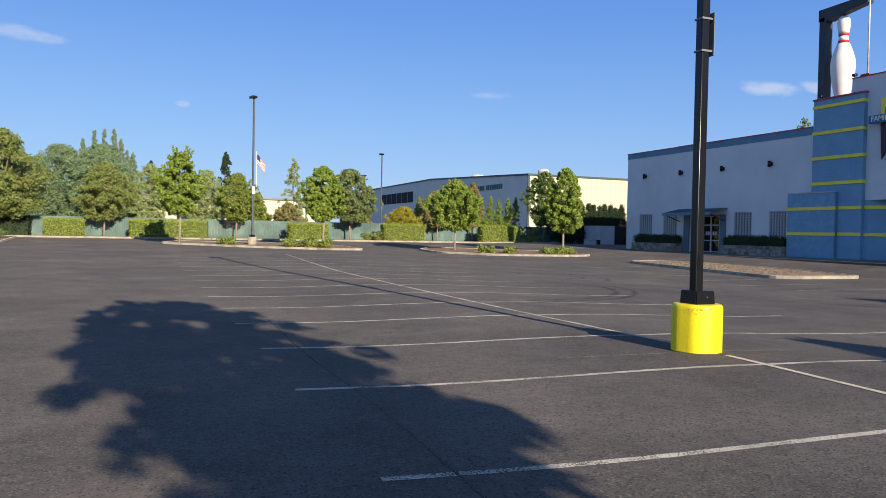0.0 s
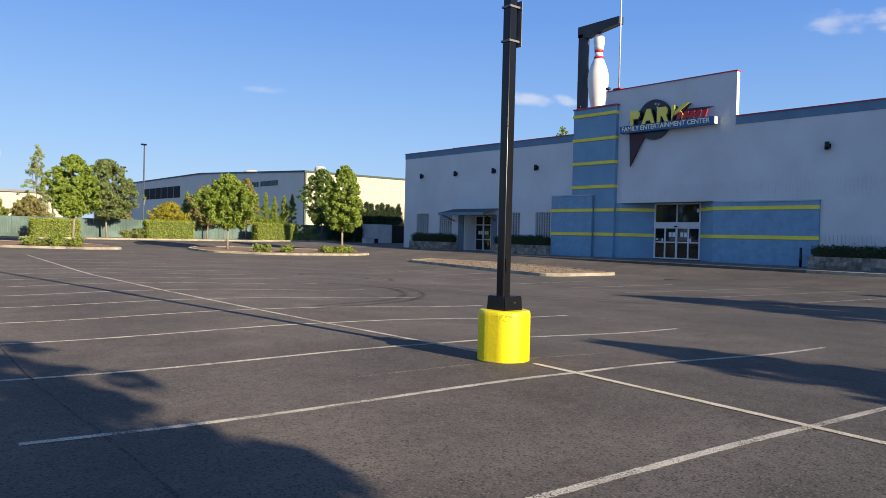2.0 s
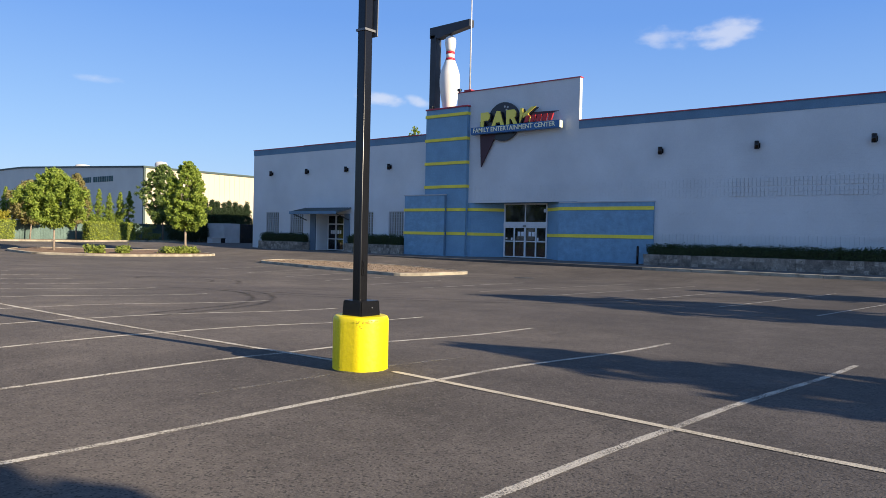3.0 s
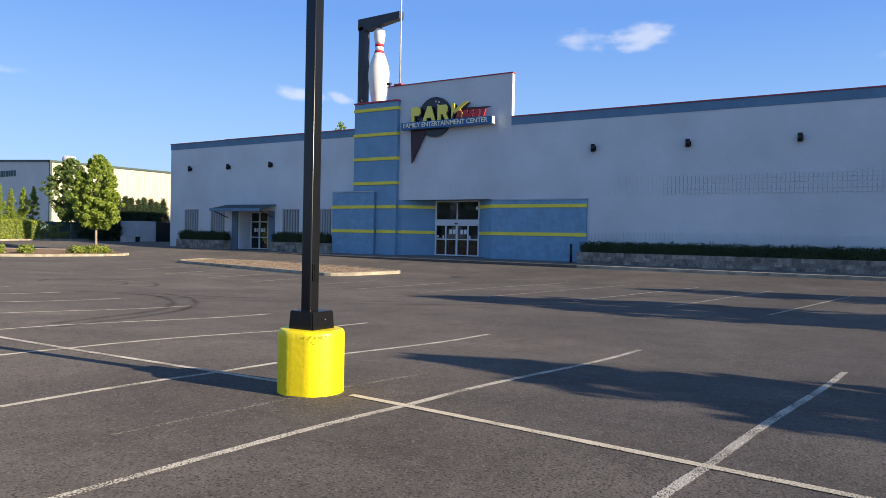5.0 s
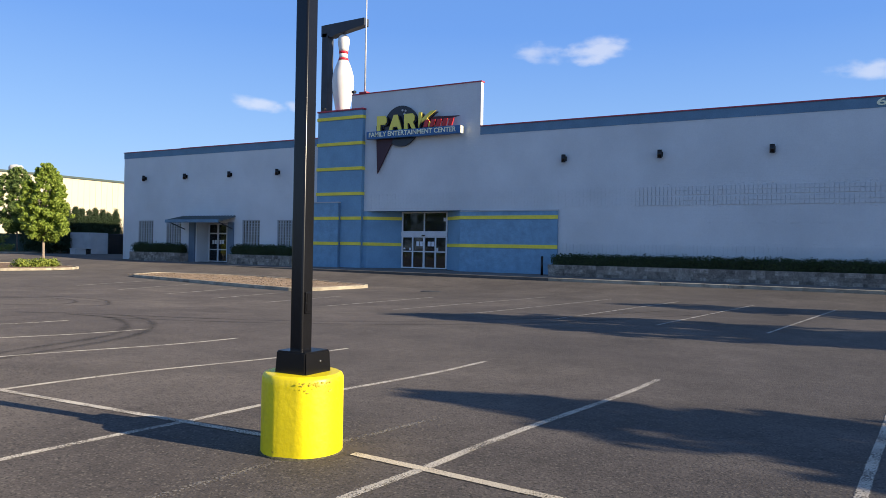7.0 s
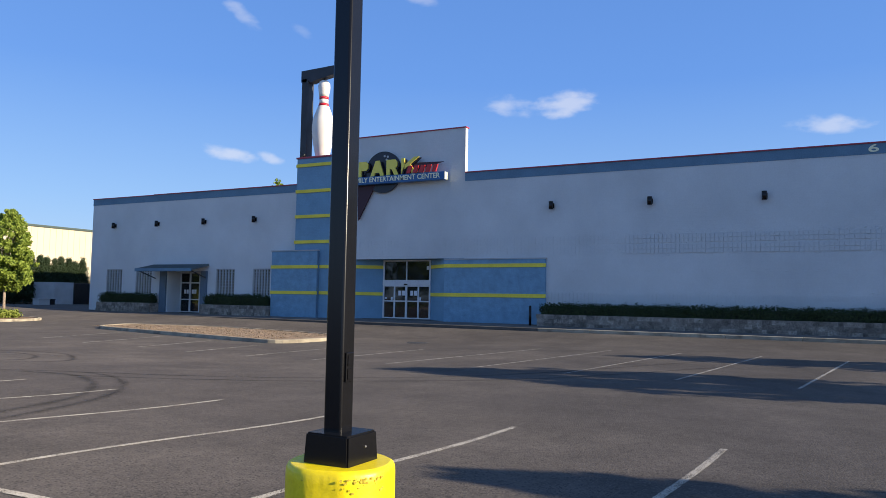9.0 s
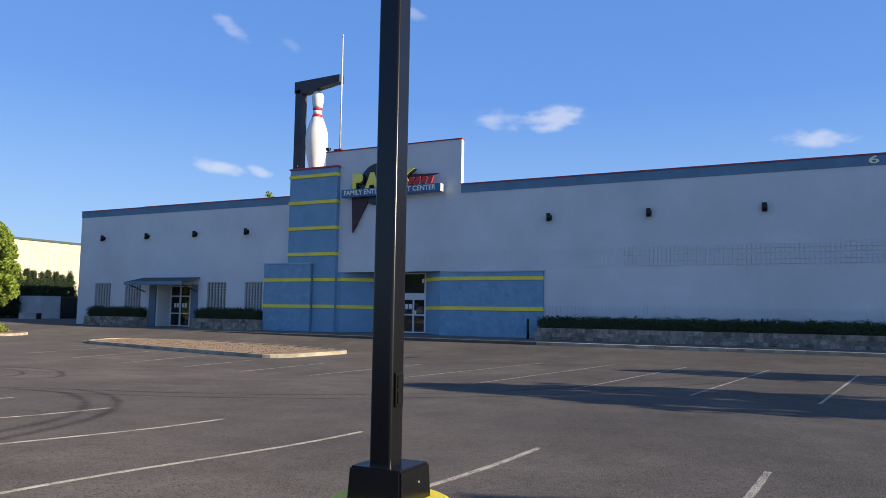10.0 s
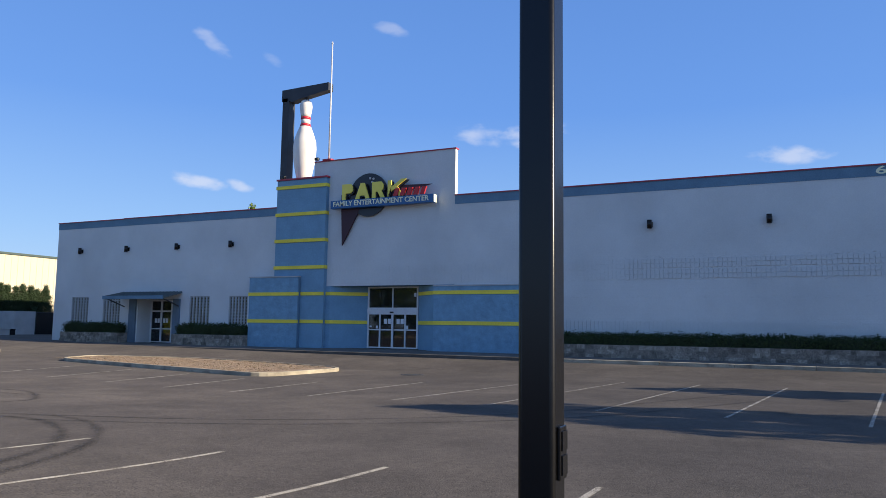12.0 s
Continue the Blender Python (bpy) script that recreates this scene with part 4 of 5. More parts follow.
# ---------- pin, arch and mast on the tower ----------
pin = thing("bowling_pin", "giant white bowling pin with two red neck stripes", "bowling pin", (40.3, 33.75, 10.46))
PIN = [(0.5, 0.0), (0.55, 0.1), (0.68, 0.6), (0.8, 1.1), (0.88, 1.6), (0.905, 2.05), (0.86, 2.45), (0.74, 2.8), (0.58, 3.15), (0.44, 3.42), (0.385, 3.58), (0.36, 3.72),
       (0.365, 3.86), (0.38, 4.02), (0.41, 4.2), (0.46, 4.45), (0.49, 4.65), (0.47, 4.85), (0.39, 5.0), (0.25, 5.1), (0.08, 5.14)]


def pin_piece(z0, z1, grow):
    bm = bmesh.new()
    lathe(bm, (40.3, 33.75, 10.46), [(0.79 * r + grow, z) for r, z in PIN if z0 <= z <= z1], 40)
    return bm


part("body", pin_piece(0.0, 3.42, 0), WHITE, pin, "white glossy lower body")
part("stripe", pin_piece(3.42, 3.58, 0.004), PIN_RED, pin, "red painted ring")
part("neck", pin_piece(3.58, 3.86, 0), WHITE, pin, "white neck between the rings")
part("stripe", pin_piece(3.86, 4.02, 0.004), PIN_RED, pin, "red painted ring")
part("head", pin_piece(4.02, 5.2, 0), WHITE, pin, "white rounded head")

arch = thing("steel_arch", "dark steel bracket reaching over the bowling pin", "steel frame", (40.3, 35.1, 10.46))
part("post", boxes((40.05, 40.55, 34.98, 35.38, 10.46, 15.8), bevel=0.015), DARK_STEEL, arch, "dark steel box post")
part("post_flange", boxes((40.0, 40.6, 34.84, 34.979, 10.46, 15.6)), DARK_STEEL, arch, "inner flange of the post")
bm = bmesh.new()
prism(bm, [(40.05, 35.45, 15.6), (40.05, 35.45, 16.34), (40.05, 31.95, 16.42), (40.05, 31.95, 15.95), (40.05, 34.2, 15.62), (40.05, 34.6, 15.5)], (0.5, 0, 0))
part("arm", bm, DARK_STEEL, arch, "tapered dark steel arm")
bm = bmesh.new()
tube(bm, (40.3, 33.75, 15.55), (40.3, 33.75, 15.75), 0.05, 0.05)
part("hanger", bm, DARK_STEEL, arch)
MX, MY = 39.55, 31.4
mast = thing("roof_mast", "slim galvanised mast on a red roof plinth", "mast", (MX, MY, 11.36))
bm = bmesh.new()
tube(bm, (MX, MY, 11.4), (MX, MY, 18.55), 0.055, 0.04, 10)
part("tube", bm, STEEL, mast)
bm = bmesh.new()
tube(bm, (MX, MY, 18.55), (MX, MY, 18.7), 0.07, 0.03, 10)
part("tip", bm, STEEL, mast)
part("plinth", boxes((39.3, 39.8, 31.1, 31.7, 11.355, 11.46), bevel=0.02), RED, mast, "dark red plinth")
for (y, z, s) in ((32.2, 11.36, 1), (34.6, 10.44, -1)):
    fl = thing("floodlight", "small black floodlight on the roof edge", "floodlight", (39.5, y, z), "floodlights")
    part("head", boxes((39.36, 39.56, y - 0.14, y + 0.14, z + 0.08, z + 0.26), bevel=0.04), BLACK, fl)
    part("stem", boxes((39.44, 39.48, y - 0.02, y + 0.02, z - 0.04, z + 0.08)), BLACK, fl)

# ---------- lamp posts ----------
CHIP = material("chipped_yellow_paint", (0.50, 0.38, 0.03), 0.8, grain=0.4, grain_size=0.01)


def lamp_post(plate, base_mat, base_label, label, top, chipped, group="lamp posts", panel=True, coat=None):
    """A square steel post on a round concrete footing; built round the origin."""
    coat = coat or BLACK
    post = thing("lamp_post", label, "lamp post", (0, 0, 0), group)
    R, H = 0.309, 0.60
    bm = bmesh.new()
    sides = 48
    rings = []
    for r, z in ((R * 1.0, -0.05), (R, 0.02), (R * 0.995, H - 0.07), (R * 0.985, H - 0.03), (R * 0.95, H - 0.008), (R * 0.9, H)):
        loop = []
        for i in range(sides):
            a = 2 * math.pi * i / sides
            k = 1.0
            off = (math.degrees(a) - 196 + 180) % 360 - 180        # one flat left by the form's seam
            if abs(off) < 21:
                k = math.cos(radians(21)) / math.cos(radians(off))
            chip = 0.006 * noise.noise((3 * math.cos(a), 3 * math.sin(a), z * 6))
            loop.append(bm.verts.new(((r * k + chip) * math.cos(a), (r * k + chip) * math.sin(a), z)))
        rings.append(loop)
    for lo, hi in zip(rings, rings[1:]):
        for i in range(sides):
            bm.faces.new((lo[i], lo[(i + 1) % sides], hi[(i + 1) % sides], hi[i])).smooth = True
    bm.faces.new(rings[-1])
    part("footing", bm, base_mat, post, base_label)
    bm = bmesh.new()
    lathe(bm, (0, 0, 0), [(R + 0.018, -0.02), (R + 0.006, 0.010), (R - 0.02, 0.013)], 40)
    part("footing_edge", bm, DIRT, post, "dirt collected round the foot")
    chips = random.Random(9)
    for i in range(34 if chipped else 0):
        a, z, q = radians(chips.uniform(215, 262)), H - 0.04 - 0.07 * chips.random() ** 2, chips.uniform(0.003, 0.012)
        bm = bmesh.new()
        rim = [(q * chips.uniform(0.5, 1.2) * math.cos(t), q * chips.uniform(0.4, 1.0) * math.sin(t)) for t in [2 * math.pi * j / 7 for j in range(7)]]
        side, out = Vector((-math.sin(a), math.cos(a), 0)), Vector((math.cos(a), math.sin(a), 0))
        bm.faces.new([bm.verts.new(out * (R + 0.004) + side * u + Vector((0, 0, z + v))) for u, v in rim])
        part("paint_chip", bm, CHIP, post)
    bm = bmesh.new()
    lo = [(-0.152, -0.152, H), (0.152, -0.152, H), (0.152, 0.152, H), (-0.152, 0.152, H)]
    hi = [(-0.144, -0.144, H + 0.165), (0.144, -0.144, H + 0.165), (0.144, 0.144, H + 0.165), (-0.144, 0.144, H + 0.165)]
    a, b = [bm.verts.new(p) for p in lo], [bm.verts.new(p) for p in hi]
    for i in range(4):
        bm.faces.new((a[i], a[(i + 1) % 4], b[(i + 1) % 4], b[i]))
    bm.faces.new(b)
    bmesh.ops.bevel(bm, geom=list(bm.edges), offset=0.010, segments=2, affect="EDGES")
    part("base_cover", bm, BLACK, post, "black square base cover")
    bm = bmesh.new()
    tube(bm, (0.02, -0.148, H + 0.09), (0.02, -0.155, H + 0.09), 0.007, 0.006, 10)
    part("screw", bm, DULL_STEEL, post, "dull steel screw")
    w = 0.061
    ox, oy = -0.009, 0.019                                  # the pole stands a little off the middle of its cover
    part("pole", square_tube(ox - w, ox + w, oy - w, oy + w, H + 0.15, top, 0.016), coat, post, "dark square steel pole")
    f = oy - w
    hand = part("handhole_cover", boxes((-0.046, 0.024, f - 0.013, f - 0.0005, 1.045, 1.21), bevel=0.004), BLACK, post, "black cover plate with outlet")
    part("outlet", boxes((-0.036, 0.014, f - 0.018, f - 0.0135, 1.06, 1.12), (-0.036, 0.014, f - 0.018, f - 0.0135, 1.135, 1.195)), BLACK, hand)
    if panel:
        for z in (3.76, 4.16):
            part("clamp_band", boxes((ox - w - 0.012, ox + w + 0.029, oy - w - 0.012, oy + w + 0.012, z - 0.012, z + 0.012)), DULL_STEEL, post, "dull steel clamp band")
        part("sign_panel", boxes((ox + w + 0.03, ox + w + 0.041, oy - 0.10, oy + 0.10, 3.70, 4.24), bevel=0.004), plate, post, "small sign panel clamped to the pole")
    part("lamp_head", boxes((-0.42, 0.2, -0.2, 0.2, top - 0.02, top + 0.16), bevel=0.04), BLACK, post, "black shoebox lamp head")
    return post


PX, PY = 6.007, 7.145
near = lamp_post(DULL_STEEL, BASE_YELLOW, "round concrete footing painted bright yellow", "black square lamp post on a bright yellow round footing", 10.6, True)
near.matrix_basis = pose(PX, PY, level(PX, PY))
# grey coat paints the sunlit gloss onto the distant black poles
far = lamp_post(WHITE, CONCRETE, "bare round concrete footing", "black lamp post, greyed for its sunlit gloss, on a bare concrete footing", 10.6, False, coat=SUNLIT_COAT)
far.matrix_basis = pose(6.95, 54.6, level(6.95, 54.6) + 0.1, 0, 0, -75)
for (x, y, h, turn) in ((29.3, 95, 1.06, 20), (27.2, 96, 0.79, 20), (22.3, 110, 0.76, 20)):
    copy_thing(far, pose(x, y, level(x, y), 0, 0, turn) @ Matrix.Diagonal((1, 1, h, 1)))


# ---------- planters and hedges by the hall ----------
def leaf_mesh(name, clumps, count, size, mat, seed, stretch=1.0):
    """Many small bent leaf clumps scattered over rounded clumps (x, y, z, radius)."""
    rng = np.random.default_rng(seed)
    c = np.array(clumps, float)
    pick = rng.choice(len(c), count, p=c[:, 3] ** 2 / (c[:, 3] ** 2).sum())
    d = rng.normal(size=(count, 3))
    d /= np.linalg.norm(d, axis=1)[:, None]
    pos = c[pick, :3] + d * (c[pick, 3] * (0.3 + 1.0 * rng.random(count) ** 0.75))[:, None] * np.array((1, 1, stretch))
    nrm = d + rng.normal(size=(count, 3)) * 0.55
    nrm /= np.linalg.norm(nrm, axis=1)[:, None]
    u = np.cross(nrm, rng.normal(size=(count, 3)))
    u /= np.linalg.norm(u, axis=1)[:, None]
    v = np.cross(nrm, u)
    s = (size * (0.6 + 0.8 * rng.random(count)))[:, None]
    fold = nrm * s * 0.25
    verts = np.stack([pos + u * s, pos + v * s * 0.6 - fold, pos - u * s, pos - v * s * 0.6 - fold], 1).reshape(-1, 3)
    idx = np.arange(count) * 4
    me = bpy.data.meshes.new(name)
    me.from_pydata(verts.tolist(), [], np.concatenate([np.stack([idx, idx + 1, idx + 2], 1), np.stack([idx, idx + 2, idx + 3], 1)]).tolist())
    me.materials.append(mat)
    return me


def hedge(name, x0, x1, y0, y1, z0, z1, mat, core, seed, label, size=0.07, density=260, category="hedge"):
    """A clipped hedge: dark twiggy core with leaves all over it."""
    h = thing(name, label, category, ((x0 + x1) / 2, (y0 + y1) / 2, z0), "hedges")
    bm = bmesh.new()
    box(bm, x0 + 0.06, x1 - 0.06, y0 + 0.06, y1 - 0.06, z0, z1 - 0.08, bevel=0.1)
    part("twig_core", bm, core, h, "shaded inner twigs")
    rng = random.Random(seed)
    clumps = []
    step = 0.28
    nx, ny, nz = [max(1, int(round((b - a) / step))) for a, b in ((x0, x1), (y0, y1), (z0, z1))]
    for i in range(nx + 1):
        for j in range(ny + 1):
            for k in range(nz + 1):
                if 0 < i < nx and 0 < j < ny and k < nz:
                    continue
                clumps.append((x0 + 0.12 + (x1 - x0 - 0.24) * i / nx + rng.uniform(-.05, .05), y0 + 0.12 + (y1 - y0 - 0.24) * j / ny + rng.uniform(-.05, .05),
                               z0 + 0.1 + (z1 - z0 - 0.2) * k / nz + rng.uniform(-.05, .05), rng.uniform(0.14, 0.24)))
    area = 2 * ((x1 - x0) + (y1 - y0)) * (z1 - z0) + (x1 - x0) * (y1 - y0)
    me = leaf_mesh("leaves", clumps, int(area * density * 2.2), size * 0.8, mat, seed)
    part("leaves", me, None, h, "")
    return h


# two copies of one core; the first has shade put into its colour
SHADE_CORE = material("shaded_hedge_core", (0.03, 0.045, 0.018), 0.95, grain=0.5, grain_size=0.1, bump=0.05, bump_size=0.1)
HEDGE_CORE = material("hedge_core", (0.09, 0.12, 0.03), 0.95, grain=0.5, grain_size=0.1, bump=0.05, bump_size=0.1)


def planter(y0, y1, x0, z1, seed, hedge_top):
    """A low raised bed of split blocks along the wall."""
    p = thing("planter_wall", "low raised bed of grey split-face blocks", "planter", (x0, (y0 + y1) / 2, 0.3), "planters")
    part("core", boxes((x0 + 0.03, x0 + 0.2, y0 + 0.03, y1 - 0.03, 0.30, z1 - 0.012), (x0 + 0.2, F - 0.003, y0 + 0.03, y0 + 0.2, 0.30, z1 - 0.012), (x0 + 0.2, F - 0.003, y1 - 0.2, y1 - 0.03, 0.30, z1 - 0.012)), STONE_JOINT, p, "mortar behind the blocks")
    part("soil", boxes((x0 + 0.2, F - 0.003, y0 + 0.2, y1 - 0.2, 0.30, z1 - 0.06)), SOIL, p)
    rng = random.Random(seed)
    rows = 3
    hh = (z1 - 0.30) / rows
    for r in range(rows):
        y = y0 - (0.2 if r % 2 else 0.0)
        while y < y1:
            w = rng.choice((0.4, 0.4, 0.3, 0.2))
            a, b = max(y, y0), min(y + w, y1)
            if b - a > 0.06:
                d = rng.uniform(-0.012, 0.012)
                part("block", boxes((x0 + d, x0 + 0.06, a + 0.006, b - 0.006, 0.30 + r * hh + 0.005, 0.30 + (r + 1) * hh - 0.005)), STONE, p)
            y += w
        for k in range(2):
            xa = x0 + 0.065 + k * (F - x0 - 0.07) / 2
            part("block", boxes((xa, xa + (F - x0 - 0.07) / 2 - 0.01, y0 - 0.004, y0 + 0.05, 0.30 + r * hh + 0.005, 0.30 + (r + 1) * hh - 0.005)), STONE, p)
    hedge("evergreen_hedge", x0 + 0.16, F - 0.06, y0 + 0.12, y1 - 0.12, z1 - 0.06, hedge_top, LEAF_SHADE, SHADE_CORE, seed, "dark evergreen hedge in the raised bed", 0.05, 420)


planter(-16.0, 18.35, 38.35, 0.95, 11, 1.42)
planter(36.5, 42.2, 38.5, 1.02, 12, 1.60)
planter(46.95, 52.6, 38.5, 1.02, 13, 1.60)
bollard = thing("bollard", "slim black bollard at the end of the raised bed", "bollard", (38.55, 18.75, 0.3))
bm = bmesh.new()
tube(bm, (38.55, 18.75, 0.3), (38.55, 18.75, 1.33), 0.065, 0.065, 14)
part("tube", bm, BLACK, bollard)
bm = bmesh.new()
lathe(bm, (38.55, 18.75, 1.33), [(0.065, 0.0), (0.055, 0.03), (0.02, 0.05)], 14)
part("cap", bm, BLACK, bollard)


# ---------- trees ----------
def shaped(kind, t):
    if kind == "oval":
        return max(0.08, math.sin(math.pi * (0.08 + 0.88 * t)) ** 0.75) * (1.12 - 0.3 * t)
    if kind == "cone":
        return 0.06 + 0.94 * (1 - t) ** 0.85 * min(1, 0.5 + 3 * t)
    if kind == "vase":
        return (0.35 + 0.65 * smooth(0, 0.6, t)) * (1 - 0.75 * max(0, (t - 0.6) / 0.4) ** 2)
    if kind == "spire":
        return min(1, 0.75 + 1.5 * t) * (1 - t) ** 0.62 + 0.02
    if kind == "column":
        return min(1, 0.8 + 1.5 * t) * (1 - t ** 2.6) ** 0.75 + 0.03
    return max(0.1, math.sin(math.pi * (0.12 + 0.8 * t)) ** 0.5)


def tree(name, at, height, width, trunk, mat, seed, kind="oval", count=5000, size=0.17, label="", stems=1, shoots=0, fill=1.0, clump=0.17, lean=0.0, lump=0.2):
    """A tapered trunk with limbs and a crown of leaf clumps with gaps; the crown follows the given outline."""
    rng = random.Random(seed)
    x, y = at
    z0 = level(x, y) + (0.1 if y > 44 else 0)
    t = thing(name, label, "tree", (x, y, z0), "trees")
    bm = bmesh.new()
    r = 0.009 * height + 0.02
    crown_h = height - trunk
    tops = []
    for s in range(stems):
        a = rng.uniform(0, 6.28)
        off = 0.0 if stems == 1 else 0.11
        p = Vector((x + off * math.cos(a), y + off * math.sin(a), z0 - 0.1))
        q = p + Vector((rng.uniform(-.1, .1) + lean * trunk, rng.uniform(-.08, .08), trunk + 0.15))
        tube(bm, p, q, r * 1.15, r * 0.8, 9)
        e = q + Vector((rng.uniform(-.15, .15), rng.uniform(-.15, .15), crown_h * 0.72))
        tube(bm, q, e, r * 0.8, r * 0.18, 7)
        tops.append((q, e))
    part("trunk", bm, BARK, t, "grey-brown trunk", flat=False)
    clumps = []
    n = int((170 if kind in ("cone", "column", "spire") else 420) * fill)
    limbs = bmesh.new()
    for i in range(n):
        h = rng.random() ** 0.9
        a = rng.uniform(0, 2 * math.pi)
        R = width / 2 * shaped(kind, h) * (1 + lump * math.sin(3 * a + seed + 4 * h) + rng.uniform(-.18, .12))
        k = rng.uniform(0.12, 1.0) ** 0.55
        cr = width * clump * rng.uniform(0.4, 0.95) * (0.8 if kind in ("cone", "column", "spire") else 0.5) * (1 - (0.58 if kind == "spire" else 0.45) * h)
        c = Vector((x + lean * (trunk + h * crown_h) + max(0, R - cr * 0.6) * k * math.cos(a), y + max(0, R - cr * 0.6) * k * math.sin(a), z0 + trunk + cr * 0.5 + h * (crown_h - cr)))
        clumps.append((*c, cr))
        if i < 14:
            q, e = tops[i % stems]
            f = rng.uniform(0.0, 0.75)
            tube(limbs, q + (e - q) * min(f, max(0, (c.z - q.z) / max(0.1, e.z - q.z) - 0.15)) if c.z > q.z else q, c, r * 0.32, r * 0.1, 5)
    for i in range(shoots):
        a = rng.uniform(0, 6.28)
        p = Vector((x + 0.16 * width * math.cos(a), y + 0.16 * width * math.sin(a), z0 + trunk + crown_h * 0.85))
        e = p + Vector((0.35 * math.cos(a), 0.35 * math.sin(a), crown_h * rng.uniform(0.16, 0.28)))
        tube(limbs, p, e, 0.02, 0.008, 4)
        for k in range(5):
            clumps.append((*(p + (e - p) * (0.3 + 0.17 * k)), 0.07))
    part("limbs", limbs, BARK, t)
    part("crown", leaf_mesh("crown", clumps, int(count * 3.2), size * 0.56, mat, seed), None, t, "")
    return t


MAPLE = "young maple with a dense green crown on a slim trunk"
tree("maple_tree", (2.1, 57.1), 6.6, 3.7, 2.1, LEAF, 1, label="young maple with upright shoots on a slim trunk", shoots=9, count=6500)
tree("maple_tree", (12.2, 55.0), 6.0, 3.6, 1.85, LEAF, 2, label=MAPLE, count=6500)
tree("maple_tree", (22.2, 53.0), 5.5, 4.5, 1.6, LEAF, 3, label=MAPLE, count=7000)
tree("maple_tree", (30.8, 50.9), 6.7, 3.4, 1.6, LEAF, 4, label="young twin-stemmed maple with a bright green crown", stems=2, count=7000)
tree("ornamental_pear_tree", (-3.6, 73.5), 6.7, 5.3, 1.5, LEAF_RUST, 5, label="spreading tree turning rusty before the fence", count=7000)
tree("maple_tree", (8.0, 73.5), 6.2, 4.6, 1.7, LEAF_YELLOW, 6, label="yellowing maple before the green fence", count=6000)
tree("linden_tree", (19.3, 73.5), 7.2, 5.4, 1.8, LEAF_OLIVE, 7, label="broad olive-green tree before the fence", count=8000)
tree("maple_tree", (29.0, 74.0), 5.4, 4.4, 1.5, LEAF_RED, 8, label="small rust-tinged maple before the fence", count=5000)
tree("maple_tree", (33.2, 74.0), 6.4, 2.6, 1.6, LEAF_RED, 9, label="slim maple with rust-coloured leaves", count=5000)
tree("maple_tree", (42.0, 73.6), 8.0, 4.8, 1.8, LEAF_MID, 10, label="dark green maple in shade beside the fence", count=7000)
tree("chestnut_tree", (-11.8, 72.5), 9.0, 8.4, 1.6, LEAF_RUST, 20, label="large spreading tree with bronze-green leaves", count=12000, size=0.2)
tree("willow_tree", (-9.2, 96), 10.2, 11.0, 0.8, LEAF_GREY, 21, label="large silvery tree behind the fence", count=14000, size=0.2, fill=1.5)
tree("willow_tree", (-5.2, 97), 10.6, 9.5, 0.8, LEAF_GREY, 22, label="large silvery tree behind the fence", count=14000, size=0.2, fill=1.5)
tree("willow_tree", (-13.6, 99), 8.2, 8.5, 0.8, LEAF_GREY, 23, label="silvery tree behind the fence", count=8000, size=0.2)
for i, (x, y, h) in enumerate(((-7.2, 101, 11.6), (-5.9, 101, 12.6), (-4.8, 101, 12.9), (-3.7, 101, 13.0), (-2.9, 101, 11.8), (-2.2, 101, 10.4), (-1.5, 101, 10.2))):
    tree("cypress_tree", (x, y), h, 3.0, 0.3, LEAF_GREY, 30 + i, "spire", 5500, 0.13, "tall narrow cypress behind the fence", clump=0.2)
tree("birch_tree", (0.5, 92), 8.2, 5.2, 1.0, LEAF_PALE, 40, label="pale yellow-green tree behind the fence", count=6000)
tree("birch_tree", (6.9, 94), 7.9, 5.4, 1.0, LEAF_PALE, 41, label="pale yellow-green tree behind the fence", count=6000)
tree("fir_tree", (12.3, 126), 13.4, 6.4, 0.8, LEAF_DARK, 42, "cone", 4200, 0.2, "dark distant fir tree", clump=0.11)
tree("fir_tree", (1.0, 135), 12.3, 4.4, 0.8, LEAF_DARK, 43, "cone", 4500, 0.22, "dark distant fir tree", clump=0.2)
tree("larch_tree", (17.4, 94), 10.0, 6.0, 1.0, LEAF_PALE, 44, "cone", 2300, 0.16, "sparse pale tree behind the fence", fill=0.9, clump=0.09)
tree("smoke_bush", (14.0, 79), 3.7, 3.6, 0.5, LEAF_RED, 45, label="rust-tinged bush above the fence", count=4500)
tree("smoke_bush", (10.6, 80), 4.6, 3.6, 0.6, LEAF_YELLOW, 46, label="yellowing bush above the fence", count=4000)
tree("golden_shrub", (25.5, 74.6), 3.6, 4.2, 0.9, LEAF_GOLD, 47, label="round golden shrub behind the clipped hedge", count=4500, size=0.13)
tree("golden_shrub", (21.5, 79), 3.4, 3.8, 0.5, LEAF_RED, 48, label="rusty shrub above the fence", count=4000)
for i, x in enumerate((28.4, 36.3, 37.3, 38.5, 39.6, 40.7)):
    tree("arborvitae", (x, 78.0 + 0.2 * (i % 2)), 4.9 + 0.2 * (i % 3), 1.9, 0.1, LEAF, 60 + i, "spire", 3000, 0.10, "narrow green arborvitae in a row behind the fence", clump=0.2)
# near the hall the shade is put into the leaf colour with dark needles
for i in range(11):
    tree("arborvitae", (42.4 + 0.72 * i, 69.6 + 0.15 * (i % 2)), 4.1 + 0.15 * ((i * 5) % 3), 3.1, 0.1, LEAF_DARK, 80 + i, "cone", 3400, 0.10, "arborvitae coloured dark for the shade of the hall", clump=0.22)
tree("arborvitae", (41.6, 70.2), 4.2, 2.4, 0.2, LEAF_DARK, 95, "column", 3000, 0.12, "arborvitae coloured dark for shade", clump=0.22)
